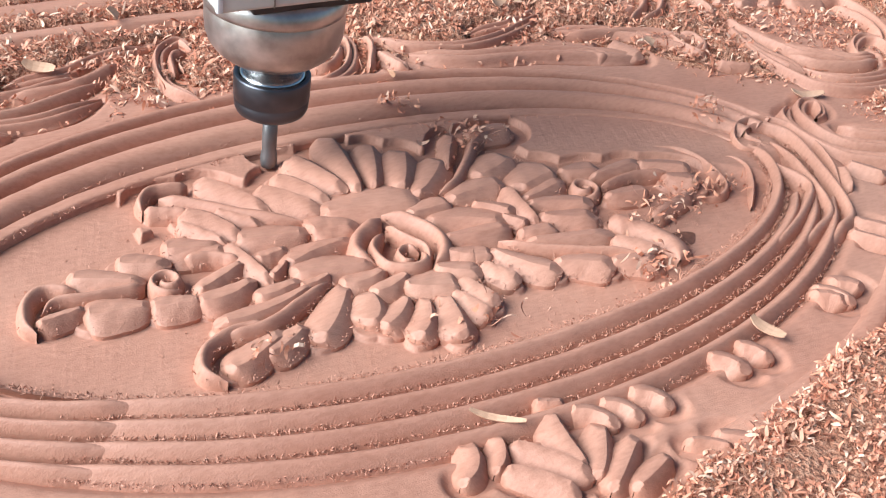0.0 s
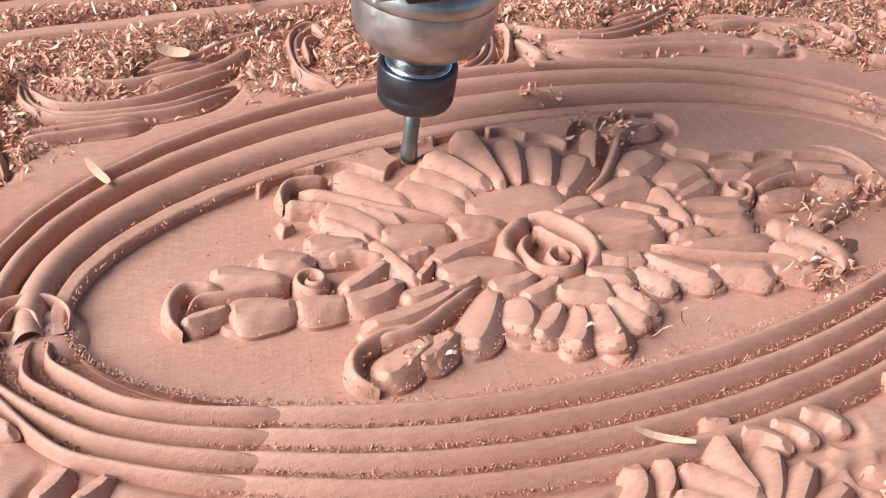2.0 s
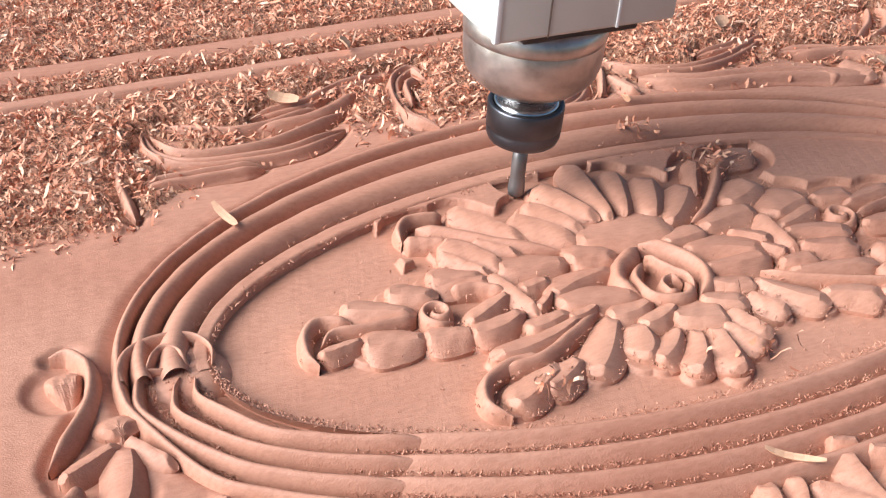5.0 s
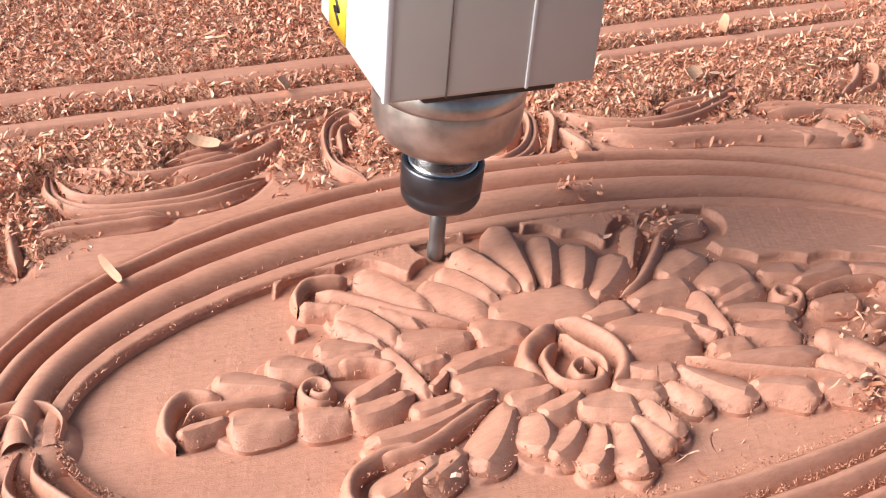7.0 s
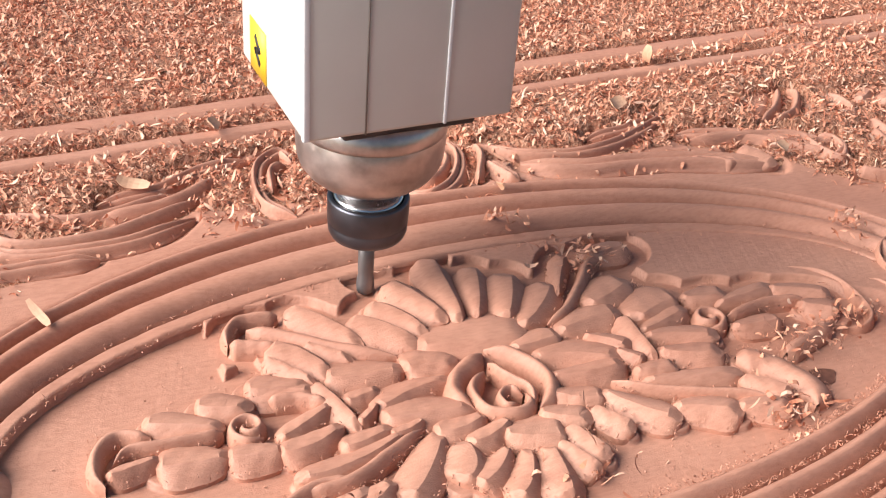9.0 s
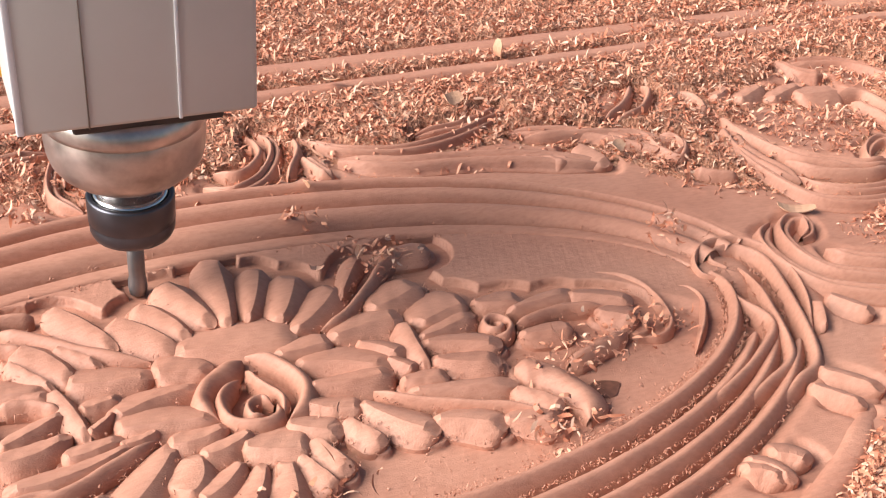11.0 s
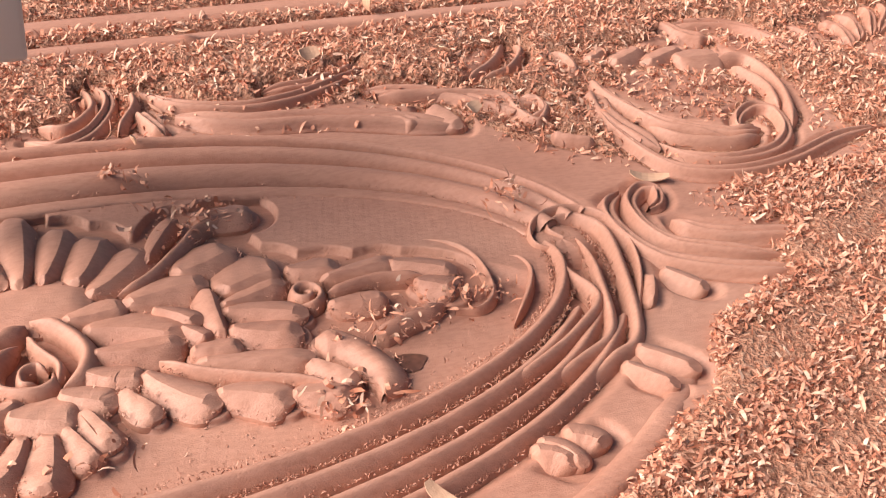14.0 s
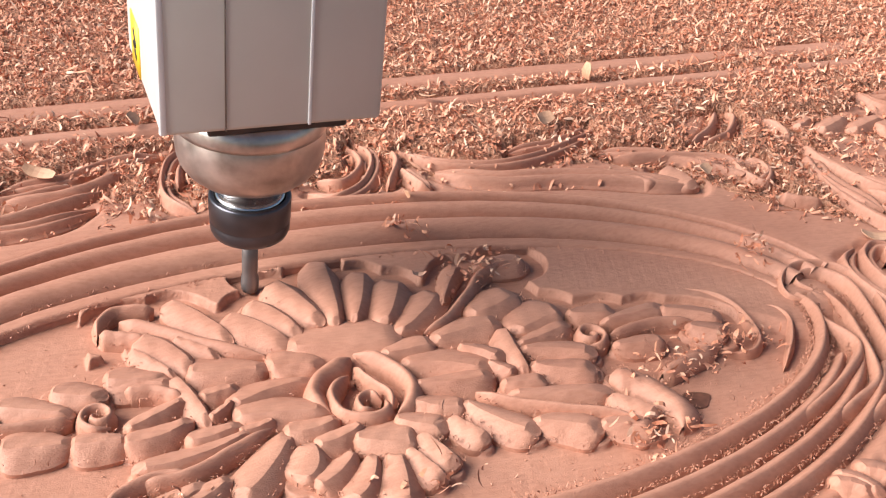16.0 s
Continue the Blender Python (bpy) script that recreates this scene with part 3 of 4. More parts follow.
curl([(0.2690, 0.0420), (0.2690, 0.0310), (0.2650, 0.0090)], 0.0086, 2, (332, 324, 316))
curl([(0.2530, 0.0350), (0.2520, 0.0150)], 0.0083, 1, (340, 330, 320, 312))


# the raised seats of the two knots
for kx, ky in ((-0.228, 0.022), (0.262, 0.044)):
    rr, aa = np.meshgrid(np.linspace(0.02, 1, 14), np.linspace(0, 2 * math.pi, 48, endpoint=False), indexing="ij")
    sheet("knot_seat", kx + 0.021 * rr * np.cos(aa), ky + 0.021 * rr * np.sin(aa), -0.0042 - 0.0065 * rr ** 4 + 0.0002 * np.sin(5 * aa), M_WOOD, panel, wrap=True)


# torn rims left standing round the gouges at the end of the spray
strand("gouge_rim", [(0.2280, 0.0400), (0.2350, 0.0350), (0.2360, 0.0240), (0.2280, 0.0090), (0.2130, -0.0090)], 0.0045, FLOOR, -0.0030, 0.3, 0.3)
strand("gouge_rim", [(0.1880, 0.0630), (0.2040, 0.0550), (0.2130, 0.0420), (0.2140, 0.0260), (0.2110, 0.0120), (0.2020, 0.0050), (0.1900, 0.0070)], 0.005, FLOOR, -0.0030, 0.3, 0.3)

# beads of the oval moulding: three on the upper run, four on the lower, between the two knots
A_RIGHT, A_LEFT = radians(9), radians(180)
LOW_0, LOW_1 = radians(219), radians(337)


def bead(name, a0, a1, u0, u1, low, top, n=260, m=13, power=2.0, dive=0.0):
    a = np.linspace(a0, a1, n)
    w = np.linspace(-1, 1, m)
    A, W = np.meshgrid(a, w)
    U = u0 + (u1 - u0) * (W + 1) / 2
    k = 0.00025 * wave(A * 40, W * 0.6, 1.0, 3)
    X, Y = to_world((IN_A + (OUT_A - IN_A) * U) * np.cos(A), (IN_B + (OUT_B - IN_B) * U) * np.sin(A))
    Z = low + (top - low) * (1 - np.abs(W) ** power) + k + 0.00012 * wave(X, Y, 1500, 11)
    Z = Z - dive * (soft(0.16, 0.0, A - a0) + soft(0.16, 0.0, a1 - A))
    return sheet(name, X, Y, Z, M_WOOD, panel)


for u0, u1 in ((0.17, 0.60), (0.60, 0.89), (0.89, 1.07)):
    bead("moulding_bead", A_RIGHT, A_LEFT, u0, u1, -0.0096, 0.0004, power=2.4)
bead("moulding_lip", A_RIGHT, A_LEFT, -0.03, 0.17, -0.0066, -0.0040, power=6.0)
bead("moulding_bed", 0, 2 * math.pi, -0.05, 1.12, -0.0112, -0.0095, power=8.0)
for j in range(4):
    bead("moulding_bead", LOW_0, LOW_1 if j else radians(364), 0.26 * j - 0.03, 0.26 * (j + 1) - 0.03, -0.0085, 0.0006, power=1.5, dive=0.003)

bead("frame_border", radians(276), radians(328), 1.56, 1.86, -0.0050, -0.0012, power=3.0, dive=0.004)

# pocket wall
a = np.linspace(0, 2 * math.pi, 420, endpoint=False)
A, K = np.meshgrid(a, np.linspace(0, 1, 5))
out = 0.0024 * K
X, Y = to_world((IN_A - 0.0016 + out) * np.cos(A), (IN_B - 0.0022 + out) * np.sin(A))
sheet("pocket_wall", X, Y, FLOOR - 0.001 + 0.0062 * K ** 0.7, M_WOOD, panel, wrap=True)


# pocket floor: already lowered round the flower, still raised along the upper side
def flower_distance(x, y):
    best = np.full(x.shape, 1.0)
    for sx, sy, half in FLOWER:
        for k in range(0, len(sx), 2):
            best = np.minimum(best, np.hypot(x - sx[k], y - sy[k]) - 0.95 * half[k])
    return best


u, v = np.meshgrid(np.arange(-IN_A, IN_A + 0.001, 0.0007), np.arange(-IN_B, IN_B + 0.001, 0.0006))
X, Y = to_world(u, v)
gap = flower_distance(X, Y) + 0.0009 * wave(X, Y, 200, 5)
edge_v = np.where(u < 0.14, 0.028, 0.028 - 0.6 * (u - 0.14)) + 0.004 * wave(X, Y, 70, 6)
raised = soft(0.0072, 0.0082, gap) * soft(0.0, 1.0, (v - edge_v) / np.where(u < 0.16, 0.0025, 0.010)) * soft(-0.128, -0.126, u)
raised = raised * (1 - soft(0.0085, 0.0075, np.hypot(u + 0.045, (v - 0.092) * 0.6)))
Z = FLOOR + (BAND - FLOOR) * raised + 0.00018 * wave(X, Y, 420, 9) + 0.0001 * wave(X, Y, 1700, 10)
for dx, dy, dr in ((-0.150, -0.022, 0.004), (-0.143, -0.026, 0.003), (0.157, -0.019, 0.010), (0.030, 0.112, 0.003)):
    Z = Z - 0.0016 * np.exp(-((X - dx) ** 2 + ((Y - dy) * 1.4) ** 2) / dr ** 2) * (1 + 0.6 * wave(X, Y, 900, 12))
Z = np.maximum(Z, FLOOR + (MASS + 0.0008 - FLOOR) * soft(-0.0008, -0.0022, gap))
i = np.arange(X.size).reshape(X.shape)
f = np.stack([i[:-1, :-1], i[:-1, 1:], i[1:, 1:], i[1:, :-1]], -1)
f = f[np.hypot(u / IN_A, v / IN_B)[:-1, :-1] < 1.0].reshape(-1, 4)
quads("pocket_floor", np.stack([X, Y, Z], -1).reshape(-1, 3), f, M_WOOD, panel)


# the plain face of the panel round the oval, cut down round the leaves
gx = np.concatenate([np.linspace(-0.80, -0.36, 30), np.arange(-0.352, 0.70, 0.0017), np.linspace(0.71, 1.15, 30)])
gy = np.concatenate([np.linspace(-0.38, -0.21, 14), np.arange(-0.204, 0.29, 0.0017), np.linspace(0.30, 1.00, 40)])
X, Y = np.meshgrid(gx, gy)
near = np.full(X.shape, 1.0)
for sx, sy, half in SPINES[len(FLOWER):]:
    for px, py, ph in zip(sx[::2], sy[::2], half[::2]):
        i0, i1 = np.searchsorted(gx, (px - 0.03, px + 0.03))
        j0, j1 = np.searchsorted(gy, (py - 0.03, py + 0.03))
        near[j0:j1, i0:i1] = np.minimum(near[j0:j1, i0:i1], np.hypot(X[j0:j1, i0:i1] - px, Y[j0:j1, i0:i1] - py) - ph)
ou, ov = to_oval(X, Y)
oval = np.hypot(ou / OUT_A, ov / OUT_B)
Z = GROUND + 0.0003 * wave(X, Y, 120, 21) + 0.00015 * wave(X, Y, 900, 22)
Z = Z - 0.0034 * soft(0.0050, 0.0005, near + 0.0012 * wave(X, Y, 150, 23)) * soft(1.03, 1.08, oval) - 0.005 * soft(1.04, 0.99, oval)
i = np.arange(X.size).reshape(X.shape)
f = np.stack([i[:-1, :-1], i[:-1, 1:], i[1:, 1:], i[1:, :-1]], -1)[oval[:-1, :-1] > 1.0].reshape(-1, 4)
quads("panel_face", np.stack([X, Y, Z], -1).reshape(-1, 3), f, M_WOOD, panel)

part("board_core", box(-0.80, 1.15, -0.38, 1.00, -0.050, -0.0185, 0.001), M_WOOD, panel)

# two straight ridges left standing along the far side
for off, slope, w in ((0.276, 0.060, 0.013), (0.309, 0.052, 0.019)):
    xs, ws = np.meshgrid(np.linspace(-0.79, 1.14, 160), np.linspace(-1, 1, 7))
    sheet("ridge", xs, off + slope * xs + 0.5 * w * ws + 0.0006 * wave(xs, xs, 60, 4), GROUND + 0.0065 * (1 - np.abs(ws) ** 6) - 0.001 + 0.0005 * wave(xs, ws * 0.01, 90, 31), M_WOOD, panel)


# ---- shavings ----
# where the standing scrolls keep the shavings thin
SWEPT = np.zeros((645, 925))
for sx, sy, half in SPINES[len(FLOWER):]:
    for px, py, ph in zip(sx, sy, half):
        i, j, k = int((px + 0.75) / 0.002), int((py + 0.34) / 0.002), int((ph + 0.001) / 0.002) + 1
        if 0 <= i - k and 0 <= j - k:
            SWEPT[j - k:j + k + 1, i - k:i + k + 1] = 1


def pile(x, y):
    """How thickly the shavings lie, 0 to 1."""
    n = 0.5 + 0.5 * wave(x, y, 55, 41) + 0.25 * wave(x, y, 170, 42)
    edge = 0.194 - 0.10 * soft(0.20, 0.36, x) + 0.016 * wave(x, y, 40, 43) - 0.075 * soft(-0.14, -0.24, x)
    back = soft(-0.03, 0.035, y - edge)
    strips = np.minimum(np.abs(y - 0.276 - 0.060 * x), np.abs(y - 0.309 - 0.052 * x))
    back = back * (0.10 + 0.90 * soft(0.006, 0.013, strips))
    line = np.interp(x, (0.02, 0.03, 0.06, 0.124, 0.183, 0.241, 0.266, 0.31, 0.36, 0.40), (-0.20, -0.170, -0.153, -0.142, -0.125, -0.098, -0.076, -0.030, 0.0, 0.06))
    right = soft(-0.008, 0.022, np.minimum(line - y + 0.010 * wave(x, y, 60, 45), x - 0.02)) * soft(0.10, 0.04, y)
    far = soft(0.33, 0.37, x) * soft(-0.03, 0.02, y - 0.03) * 0.95
    thick = np.maximum(np.maximum(back * (0.55 + 0.45 * n), right * (0.6 + 0.4 * n)), far * n)
    for px, py, rx, ry in ((0.425, 0.150, 0.085, 0.085), (0.615, 0.222, 0.085, 0.055), (0.460, 0.225, 0.05, 0.035), (0.300, 0.225, 0.035, 0.025)):
        thick = thick * (0.42 + 0.58 * soft(0.75, 1.15, np.hypot((x - px) / rx, (y - py) / ry) + 0.15 * n))
    i = np.clip(((x + 0.75) / 0.002).astype(int), 0, SWEPT.shape[1] - 1)
    j = np.clip(((y + 0.34) / 0.002).astype(int), 0, SWEPT.shape[0] - 1)
    thick = thick * (1 - 0.72 * SWEPT[j, i] * (0.75 + 0.4 * wave(x, y, 90, 44)))
    inside = np.hypot(*[c / q for c, q in zip(to_oval(x, y), (OUT_A, OUT_B))])
    return np.where(inside < 1.02, 0, thick)


def shavings(name, x, y, z, size, mat, label, flat=0.6, seed=1):
    """Thin curled chips, four faces each, lying at all angles."""
    r = np.random.default_rng(seed)
    n = len(x)
    L = size * r.uniform(0.3, 1.0, n) ** 1.3 * 1.7
    W = size * r.uniform(0.09, 0.36, n)
    yaw, pitch, roll = r.uniform(0, 6.283, n), r.normal(0, flat, n), r.normal(0, flat * 1.2, n)
    curl = r.uniform(0.2, 4.2, n)
    k = np.linspace(-0.5, 0.5, 5)
    ang = curl[:, None] * k
    px = L[:, None] * np.sin(ang) / curl[:, None]
    pz = L[:, None] * (1 - np.cos(ang)) / curl[:, None] * r.choice([-1, 1], n)[:, None]
    taper = np.array([0.35, 0.9, 1.0, 0.85, 0.3])
    P = np.zeros((n, 5, 2, 3))
    for q, s in ((0, -0.5), (1, 0.5)):
        P[:, :, q, 0], P[:, :, q, 1], P[:, :, q, 2] = px, s * W[:, None] * taper + 0.15 * W[:, None] * np.sin(k * 5), pz
    P = P.reshape(n, 10, 3)
    cr, sr = np.cos(roll)[:, None], np.sin(roll)[:, None]
    Y1, Z1 = P[..., 1] * cr - P[..., 2] * sr, P[..., 1] * sr + P[..., 2] * cr
    cp, sp = np.cos(pitch)[:, None], np.sin(pitch)[:, None]
    X2, Z2 = P[..., 0] * cp + Z1 * sp, -P[..., 0] * sp + Z1 * cp
    cy, sy = np.cos(yaw)[:, None], np.sin(yaw)[:, None]
    X3, Y3 = X2 * cy - Y1 * sy, X2 * sy + Y1 * cy
    Z2 = Z2 - Z2.min(1, keepdims=True)
    co = np.stack([X3 + x[:, None], Y3 + y[:, None], Z2 + z[:, None]], -1).reshape(-1, 3)
    base = (np.arange(n) * 10)[:, None, None]
    f = (np.array([[0, 2, 3, 1], [2, 4, 5, 3], [4, 6, 7, 5], [6, 8, 9, 7]])[None] + base).reshape(-1, 4)
    ob = quads(name, co, f, mat, None, "", False)
    return tagged(ob, label, "wood shavings", kind="stuff")


def scatter(n, x0, x1, y0, y1, keep, seed):
    r = np.random.default_rng(seed)
    x, y = r.uniform(x0, x1, n), r.uniform(y0, y1, n)
    p = keep(x, y)
    ok = r.uniform(0, 1, n) < p
    return x[ok], y[ok], p[ok], r


# the heap under the loose shavings
gx, gy = np.meshgrid(np.linspace(-0.75, 1.1, 520), np.linspace(-0.34, 0.95, 380))
thick = pile(gx, gy)
gz = GROUND - 0.030 * soft(0.12, 0.0, thick) - 0.002 + 0.0080 * soft(0.1, 0.95, thick) + 0.0022 * wave(gx, gy, 900, 61) * thick
tagged(sheet("shaving_bed", gx, gy, gz, M_CHIP_BED), "packed reddish wood shavings heaped on the panel", "wood shavings", kind="stuff")

x, y, p, r = scatter(260000, -0.55, 0.95, 0.05, 0.75, lambda x, y: 0.09 * (y > 0.165) + soft(0.04, 0.7, pile(x, y)), 71)
shavings("shavings_far", x, y, GROUND - 0.002 + 0.008 * p * r.uniform(0.2, 1.1, len(x)), 0.0057, M_CHIP, "loose curled reddish wood shavings covering the far side", 0.5, 72)
x, y, p, r = scatter(150000, 0.0, 0.75, -0.30, 0.07, lambda x, y: soft(0.03, 0.5, pile(x, y)) * (0.6 + 0.4 * soft(-0.35, 0.1, wave(x, y, 110, 77))), 73)
shavings("shavings_near", x, y, GROUND - 0.002 + 0.009 * p * r.uniform(0.2, 1.1, len(x)), 0.0053, M_CHIP, "loose curled reddish wood shavings heaped beside the oval", 0.5, 74)


# stray chips on the carving and crumbs along the grooves
def clump(cx, cy, s, n, z, seed):
    r = np.random.default_rng(seed)
    return r.normal(cx, s, n), r.normal(cy, s * 0.7, n), np.full(n, z) + r.uniform(0, 0.008, n)


parts = [clump(0.085, 0.098, 0.013, 70, -0.006, 81), clump(0.060, 0.137, 0.006, 26, -0.002, 82), clump(0.243, 0.075, 0.009, 34, 0.0, 83),
         clump(0.160, 0.000, 0.014, 60, -0.006, 84), clump(0.125, -0.040, 0.010, 60, -0.009, 85), clump(0.020, -0.050, 0.012, 16, -0.006, 86),
         clump(-0.085, -0.040, 0.008, 18, -0.004, 87), clump(0.200, 0.015, 0.012, 60, -0.010, 88), clump(-0.075, 0.175, 0.008, 24, -0.003, 89)]
x, y, z = (np.concatenate(c) for c in zip(*parts))
shavings("stray_shavings", x, y, z, 0.0065, M_CHIP, "stray curled shavings caught in the carving", 0.6, 90)
r = np.random.default_rng(91)
n = 26000
a = r.uniform(0, 2 * math.pi, n)
ring = r.choice([0.0, 0.25, 0.5, 0.75, 1.0], n)
low = (np.sin(a) < 0.1) | (r.uniform(0, 1, n) < 0.22)
u = ring - 0.03 + r.normal(0, 0.028, n)
x, y = to_world((IN_A + (OUT_A - IN_A) * u) * np.cos(a), (IN_B + (OUT_B - IN_B) * u) * np.sin(a))
shavings("groove_crumbs", x[low], y[low], np.full(low.sum(), -0.0052), 0.0019, M_FUZZ, "small fuzzy crumbs along the moulding grooves", 0.7, 92)
x, y, p, r = scatter(5200, -0.25, 0.30, -0.09, 0.13, lambda x, y: 0.15 + 0.85 * soft(0.0, 0.2, x) * soft(0.05, -0.02, y), 93)
ok = np.hypot(*[c / q for c, q in zip(to_oval(x, y), (IN_A, IN_B))]) < 0.97
shavings("floor_crumbs", x[ok], y[ok], np.full(ok.sum(), FLOOR), 0.0019, M_FUZZ, "fine crumbs lying on the pocket floor", 0.35, 94)


# fibres torn loose along the edges of the carved lobes
r = np.random.default_rng(95)
fx, fy = [], []
for sx, sy, half in FLOWER:
    d = np.hypot(np.gradient(sx), np.gradient(sy)) + 1e-9
    nx, ny = -np.gradient(sy) / d, np.gradient(sx) / d
    near = 1.0 if sx.mean() > 0.05 or sy.mean() < -0.005 else 0.35
    k = r.integers(2, len(sx) - 2, int(120 * near))
    o = r.choice([-1, 1], len(k)) * half[k] * r.uniform(0.85, 1.2, len(k))
    fx.append(sx[k] + nx[k] * o), fy.append(sy[k] + ny[k] * o)
x, y = np.concatenate(fx), np.concatenate(fy)
shavings("edge_fibres", x, y, r.uniform(-0.0085, -0.0035, len(x)), 0.0017, M_FUZZ, "tiny torn fibres along the carved petals", 0.7, 96)


def big_chip(x, y, z, length, width, rx, ry, rz):
    bm = bmesh.new()
    n = 7
    rows = []
    for i in range(n):
        s = i / (n - 1) - 0.5
        w = width * (1 - (2 * abs(s)) ** 3 * 0.5)
        rows.append([bm.verts.new((length * s, sg * w / 2 + 0.1 * width * math.sin(5 * s), length * 0.5 * s * s + dz)) for sg, dz in ((-1, 0), (1, 0), (1, 0.0007), (-1, 0.0007))])
    for p0, p1 in zip(rows, rows[1:]):
        for k in range(4):
            bm.faces.new((p0[k], p0[(k + 1) % 4], p1[(k + 1) % 4], p1[k]))
    bm.faces.new(rows[0])
    bm.faces.new(list(reversed(rows[-1])))
    bmesh.ops.recalc_face_normals(bm, faces=list(bm.faces))
    ob = part("wood_chip", bm, M_PALE, smooth=False)
    ob.matrix_world = pose(x, y, z, rx, ry, rz)
    return tagged(ob, "pale splintered wood chip lying loose on the panel", "wood chip", "loose chips")


big_chip(0.240, 0.297, 0.009, 0.014, 0.008, 0, 80, 20)
big_chip(-0.070, 0.275, 0.006, 0.014, 0.009, 40, 20, 60)
big_chip(0.333, 0.082, -0.002, 0.022, 0.008, 0, 0, -25)
big_chip(0.070, 0.168, 0.003, 0.010, 0.005, 60, 30, 80)
big_chip(-0.013, -0.113, 0.001, 0.024, 0.003, 20, 0, -38)
big_chip(0.140, -0.105, 0.001, 0.018, 0.006, 10, 10, -60)
big_chip(-0.185, 0.118, 0.002, 0.020, 0.004, 20, 10, -70)
big_chip(0.262, 0.165, 0.003, 0.012, 0.008, 20, 10, 30)
big_chip(0.185, 0.240, 0.006, 0.014, 0.009, 30, 10, 15)
big_chip(0.270, 0.232, 0.006, 0.010, 0.008, 20, 20, 70)
big_chip(0.120, 0.280, 0.006, 0.012, 0.009, 25, 15, 130)
big_chip(-0.125, 0.222, 0.004, 0.018, 0.007, 25, 10, -30)

# dark brown patch over the shallow recess in the pocket floor
kn, kk = np.meshgrid(np.linspace(0, 2 * math.pi, 28, endpoint=False), np.linspace(0.05, 1, 6))
sheet("recess_patch", 0.157 + 0.009 * kk * np.cos(kn) * (1 + 0.2 * np.sin(3 * kn)), -0.019 + 0.006 * kk * np.sin(kn), FLOOR + 0.0009 - 0.0004 * kk, M_RECESS, panel, "dark brown patch in the recess of the pocket floor", wrap=True)


# ---- spindle ----
SX, SY = -0.030, 0.108
spindle = tagged(new("milling_spindle"), "router spindle with beige metal housing, steel collet and cutter", "spindle")
housing = part("housing", box(-0.0475, 0.0475, -0.0455, 0.0455, 0.107, 0.24, 0.0022), M_SHELL, spindle)
part("seam", box(-0.0210, -0.0204, -0.0460, -0.0450, 0.1075, 0.239), M_SEAM, housing, "thin dark panel seam")
part("trim_strip", box(0.0146, 0.0160, -0.0463, -0.0450, 0.1075, 0.239, 0.0003), M_WHITE, housing, "narrow white trim strip")
part("corner_strip", box(-0.0480, -0.0450, -0.0461, -0.0430, 0.1076, 0.239, 0.0008), M_WHITE, housing, "worn white corner strip")
sticker = part("warning_sticker", box(-0.0480, -0.0472, 0.006, 0.030, 0.109, 0.133), M_YELLOW, housing, "yellow warning sticker with black print")
for ang, dz in ((40, 0.003), (-20, 0.0), (40, -0.003)):
    bmk = box(-0.0483, -0.0479, 0.0135, 0.0225, 0.1195 + dz, 0.1225 + dz)
    bmesh.ops.rotate(bmk, verts=list(bmk.verts), cent=(-0.0481, 0.018, 0.121 + dz), matrix=Matrix.Rotation(radians(ang), 3, "X"))
    part("print_mark", bmk, M_BLACK, sticker)
part("flange", box(-0.026, 0.036, -0.034, 0.040, 0.0985, 0.1072, 0.0015), M_DARK, spindle, "dark steel mounting flange")
nose = part("nose", lathe([(0.016, 0.0590), (0.0225, 0.0594), (0.0262, 0.0612), (0.0305, 0.0650), (0.0332, 0.0690), (0.0345, 0.0735), (0.0350, 0.0790), (0.0352, 0.0990), (0.0320, 0.1000)], 96), M_STEEL, spindle, "worn smudged steel spindle nose")
part("nose_ring", lathe([(0.0340, 0.0880), (0.0356, 0.0884), (0.0358, 0.0905), (0.0356, 0.0985), (0.0340, 0.0990)], 96), M_STEEL, nose, "raised steel ring")
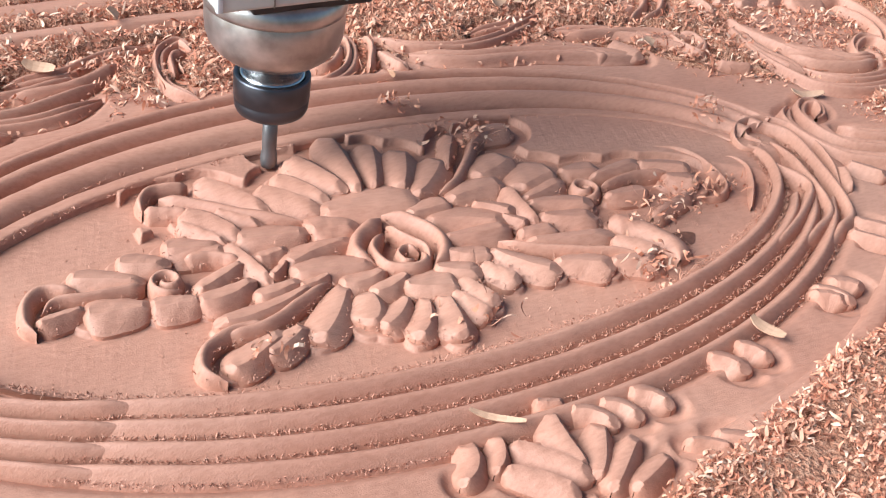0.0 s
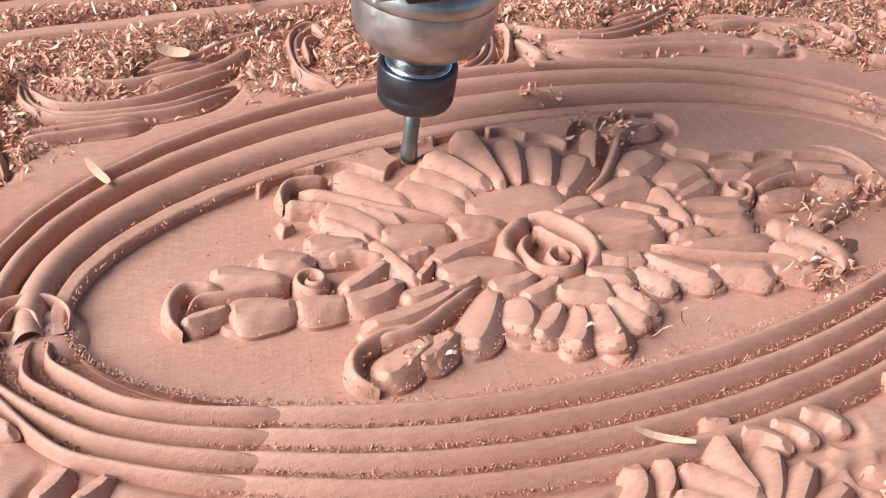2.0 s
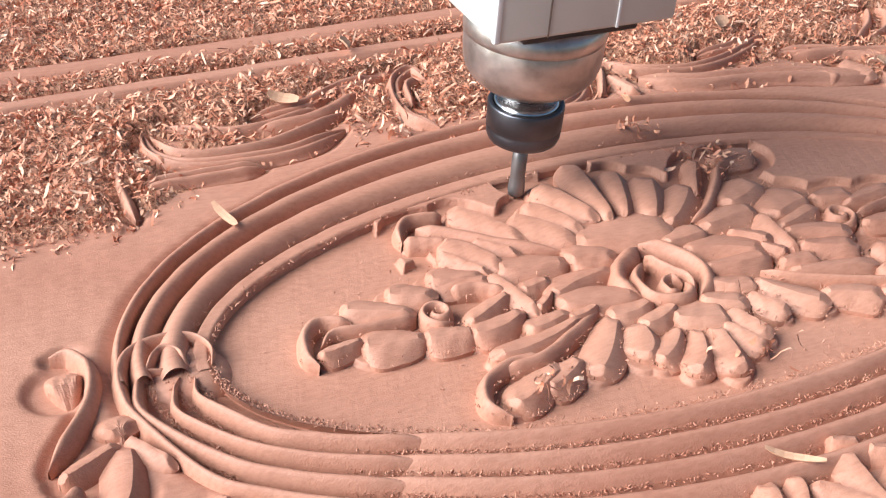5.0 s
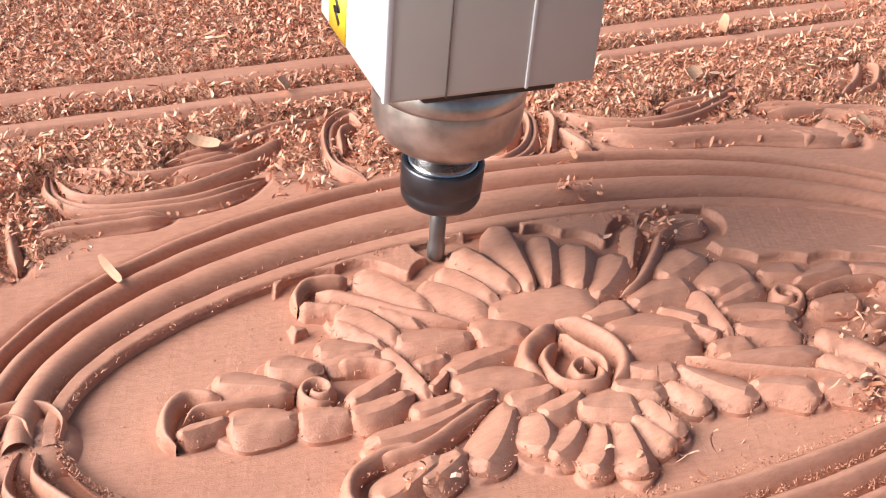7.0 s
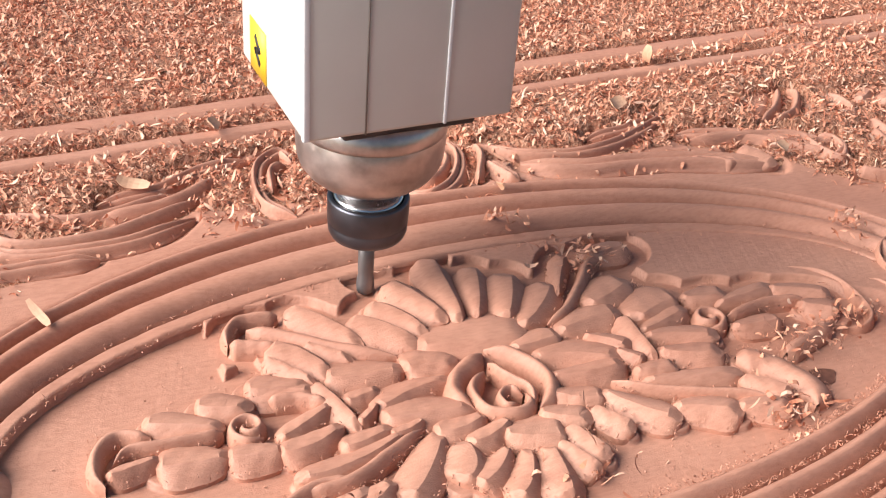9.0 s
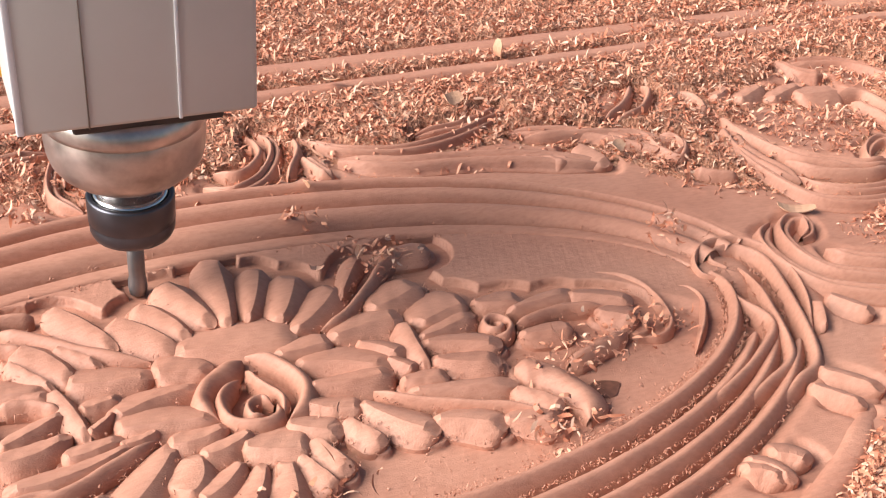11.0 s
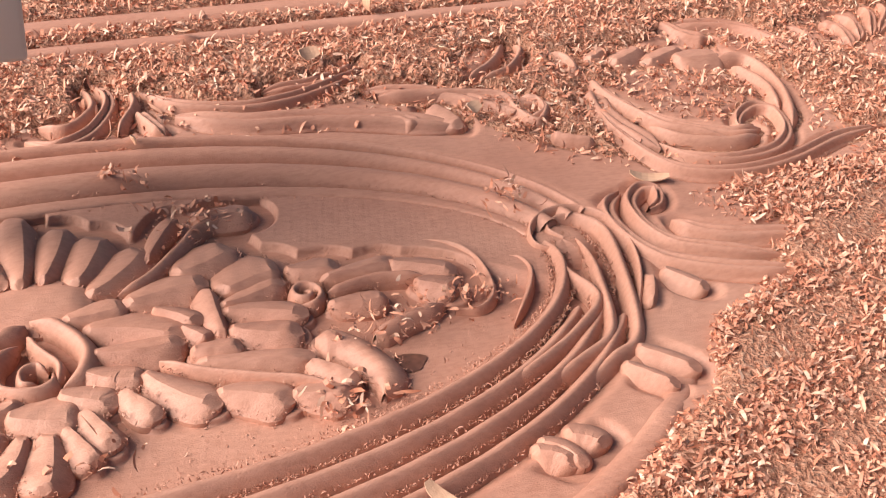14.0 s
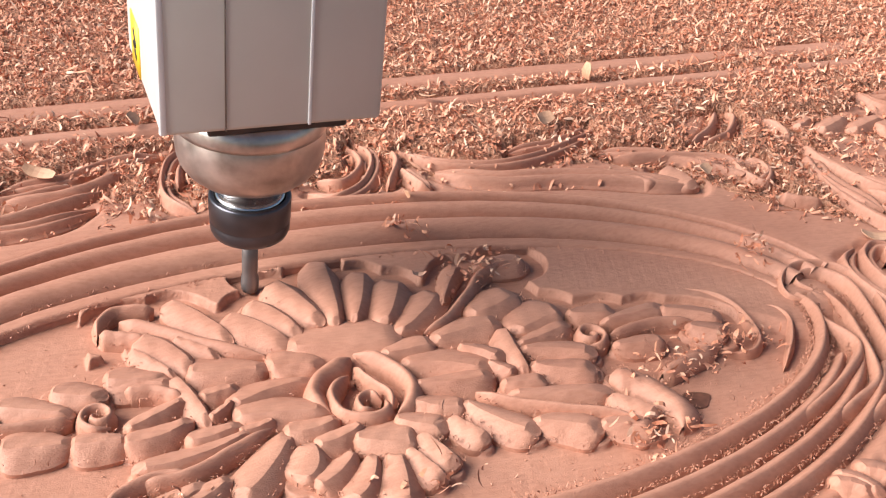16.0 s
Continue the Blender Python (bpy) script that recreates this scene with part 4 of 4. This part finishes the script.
part("shaft", lathe([(0.0150, 0.047), (0.0150, 0.0545), (0.0165, 0.0552), (0.0165, 0.0592), (0.0135, 0.0597)]), M_BRIGHT, spindle)
nut = part("collet_nut", lathe([(0.010, 0.0268), (0.0166, 0.0268), (0.0183, 0.0280), (0.0193, 0.0305), (0.0195, 0.0345), (0.0191, 0.0352), (0.0197, 0.0360), (0.0199, 0.0478), (0.0193, 0.0488), (0.0176, 0.0488), (0.0168, 0.0465), (0.0150, 0.0455)], 96), M_NUT, spindle, "blackened steel collet nut")
part("nut_ring", lathe([(0.0152, 0.0450), (0.0169, 0.0472), (0.0166, 0.0496), (0.0152, 0.0500)], 96), M_BRIGHT, nut, "polished ring in the nut")
part("cutter", lathe([(0.0020, FLOOR + 0.0005), (0.0042, FLOOR + 0.0022), (0.0046, FLOOR + 0.006), (0.0043, FLOOR + 0.010), (0.0038, FLOOR + 0.012), (0.0040, FLOOR + 0.016), (0.0040, 0.0290)], 28), M_CUTTER, spindle, "grey round-nosed milling cutter")
spindle.matrix_world = pose(SX, SY, 0, 0, 0, 2.0)

# ---- rail ----
rail = tagged(new("gantry_rail"), "grey steel machine rail lying across the far panel", "rail")
RAIL_LEN = 0.60
part("web", box(0, RAIL_LEN, 0, 0.006, 0, 0.075, 0.001), M_RAIL, rail)
part("flange", box(0, RAIL_LEN, 0, 0.030, 0.0752, 0.081, 0.001), M_RAIL, rail, "upper flange dusted with shavings")
part("flange", box(0, RAIL_LEN, 0.0062, 0.034, 0, 0.006, 0.001), M_RAIL, rail)
part("edge_strip", box(0, RAIL_LEN, -0.002, -0.0001, 0.060, 0.066, 0.0008), M_BRIGHT, rail, "bright worn edge")
for k in range(6):
    bolt = lathe([(0.004, 0.0), (0.0052, 0.0006), (0.0052, 0.003), (0.004, 0.0036)], 18)
    bmesh.ops.transform(bolt, matrix=pose(0.05 + 0.1 * k, -0.0001, 0.034, 90, 0, 0), verts=list(bolt.verts))
    part("bolt", bolt, M_NUT, rail, "rusty bolt head")
rail.matrix_world = pose(0.717, 0.657, GROUND + 0.002, 0, 0, -101.1)
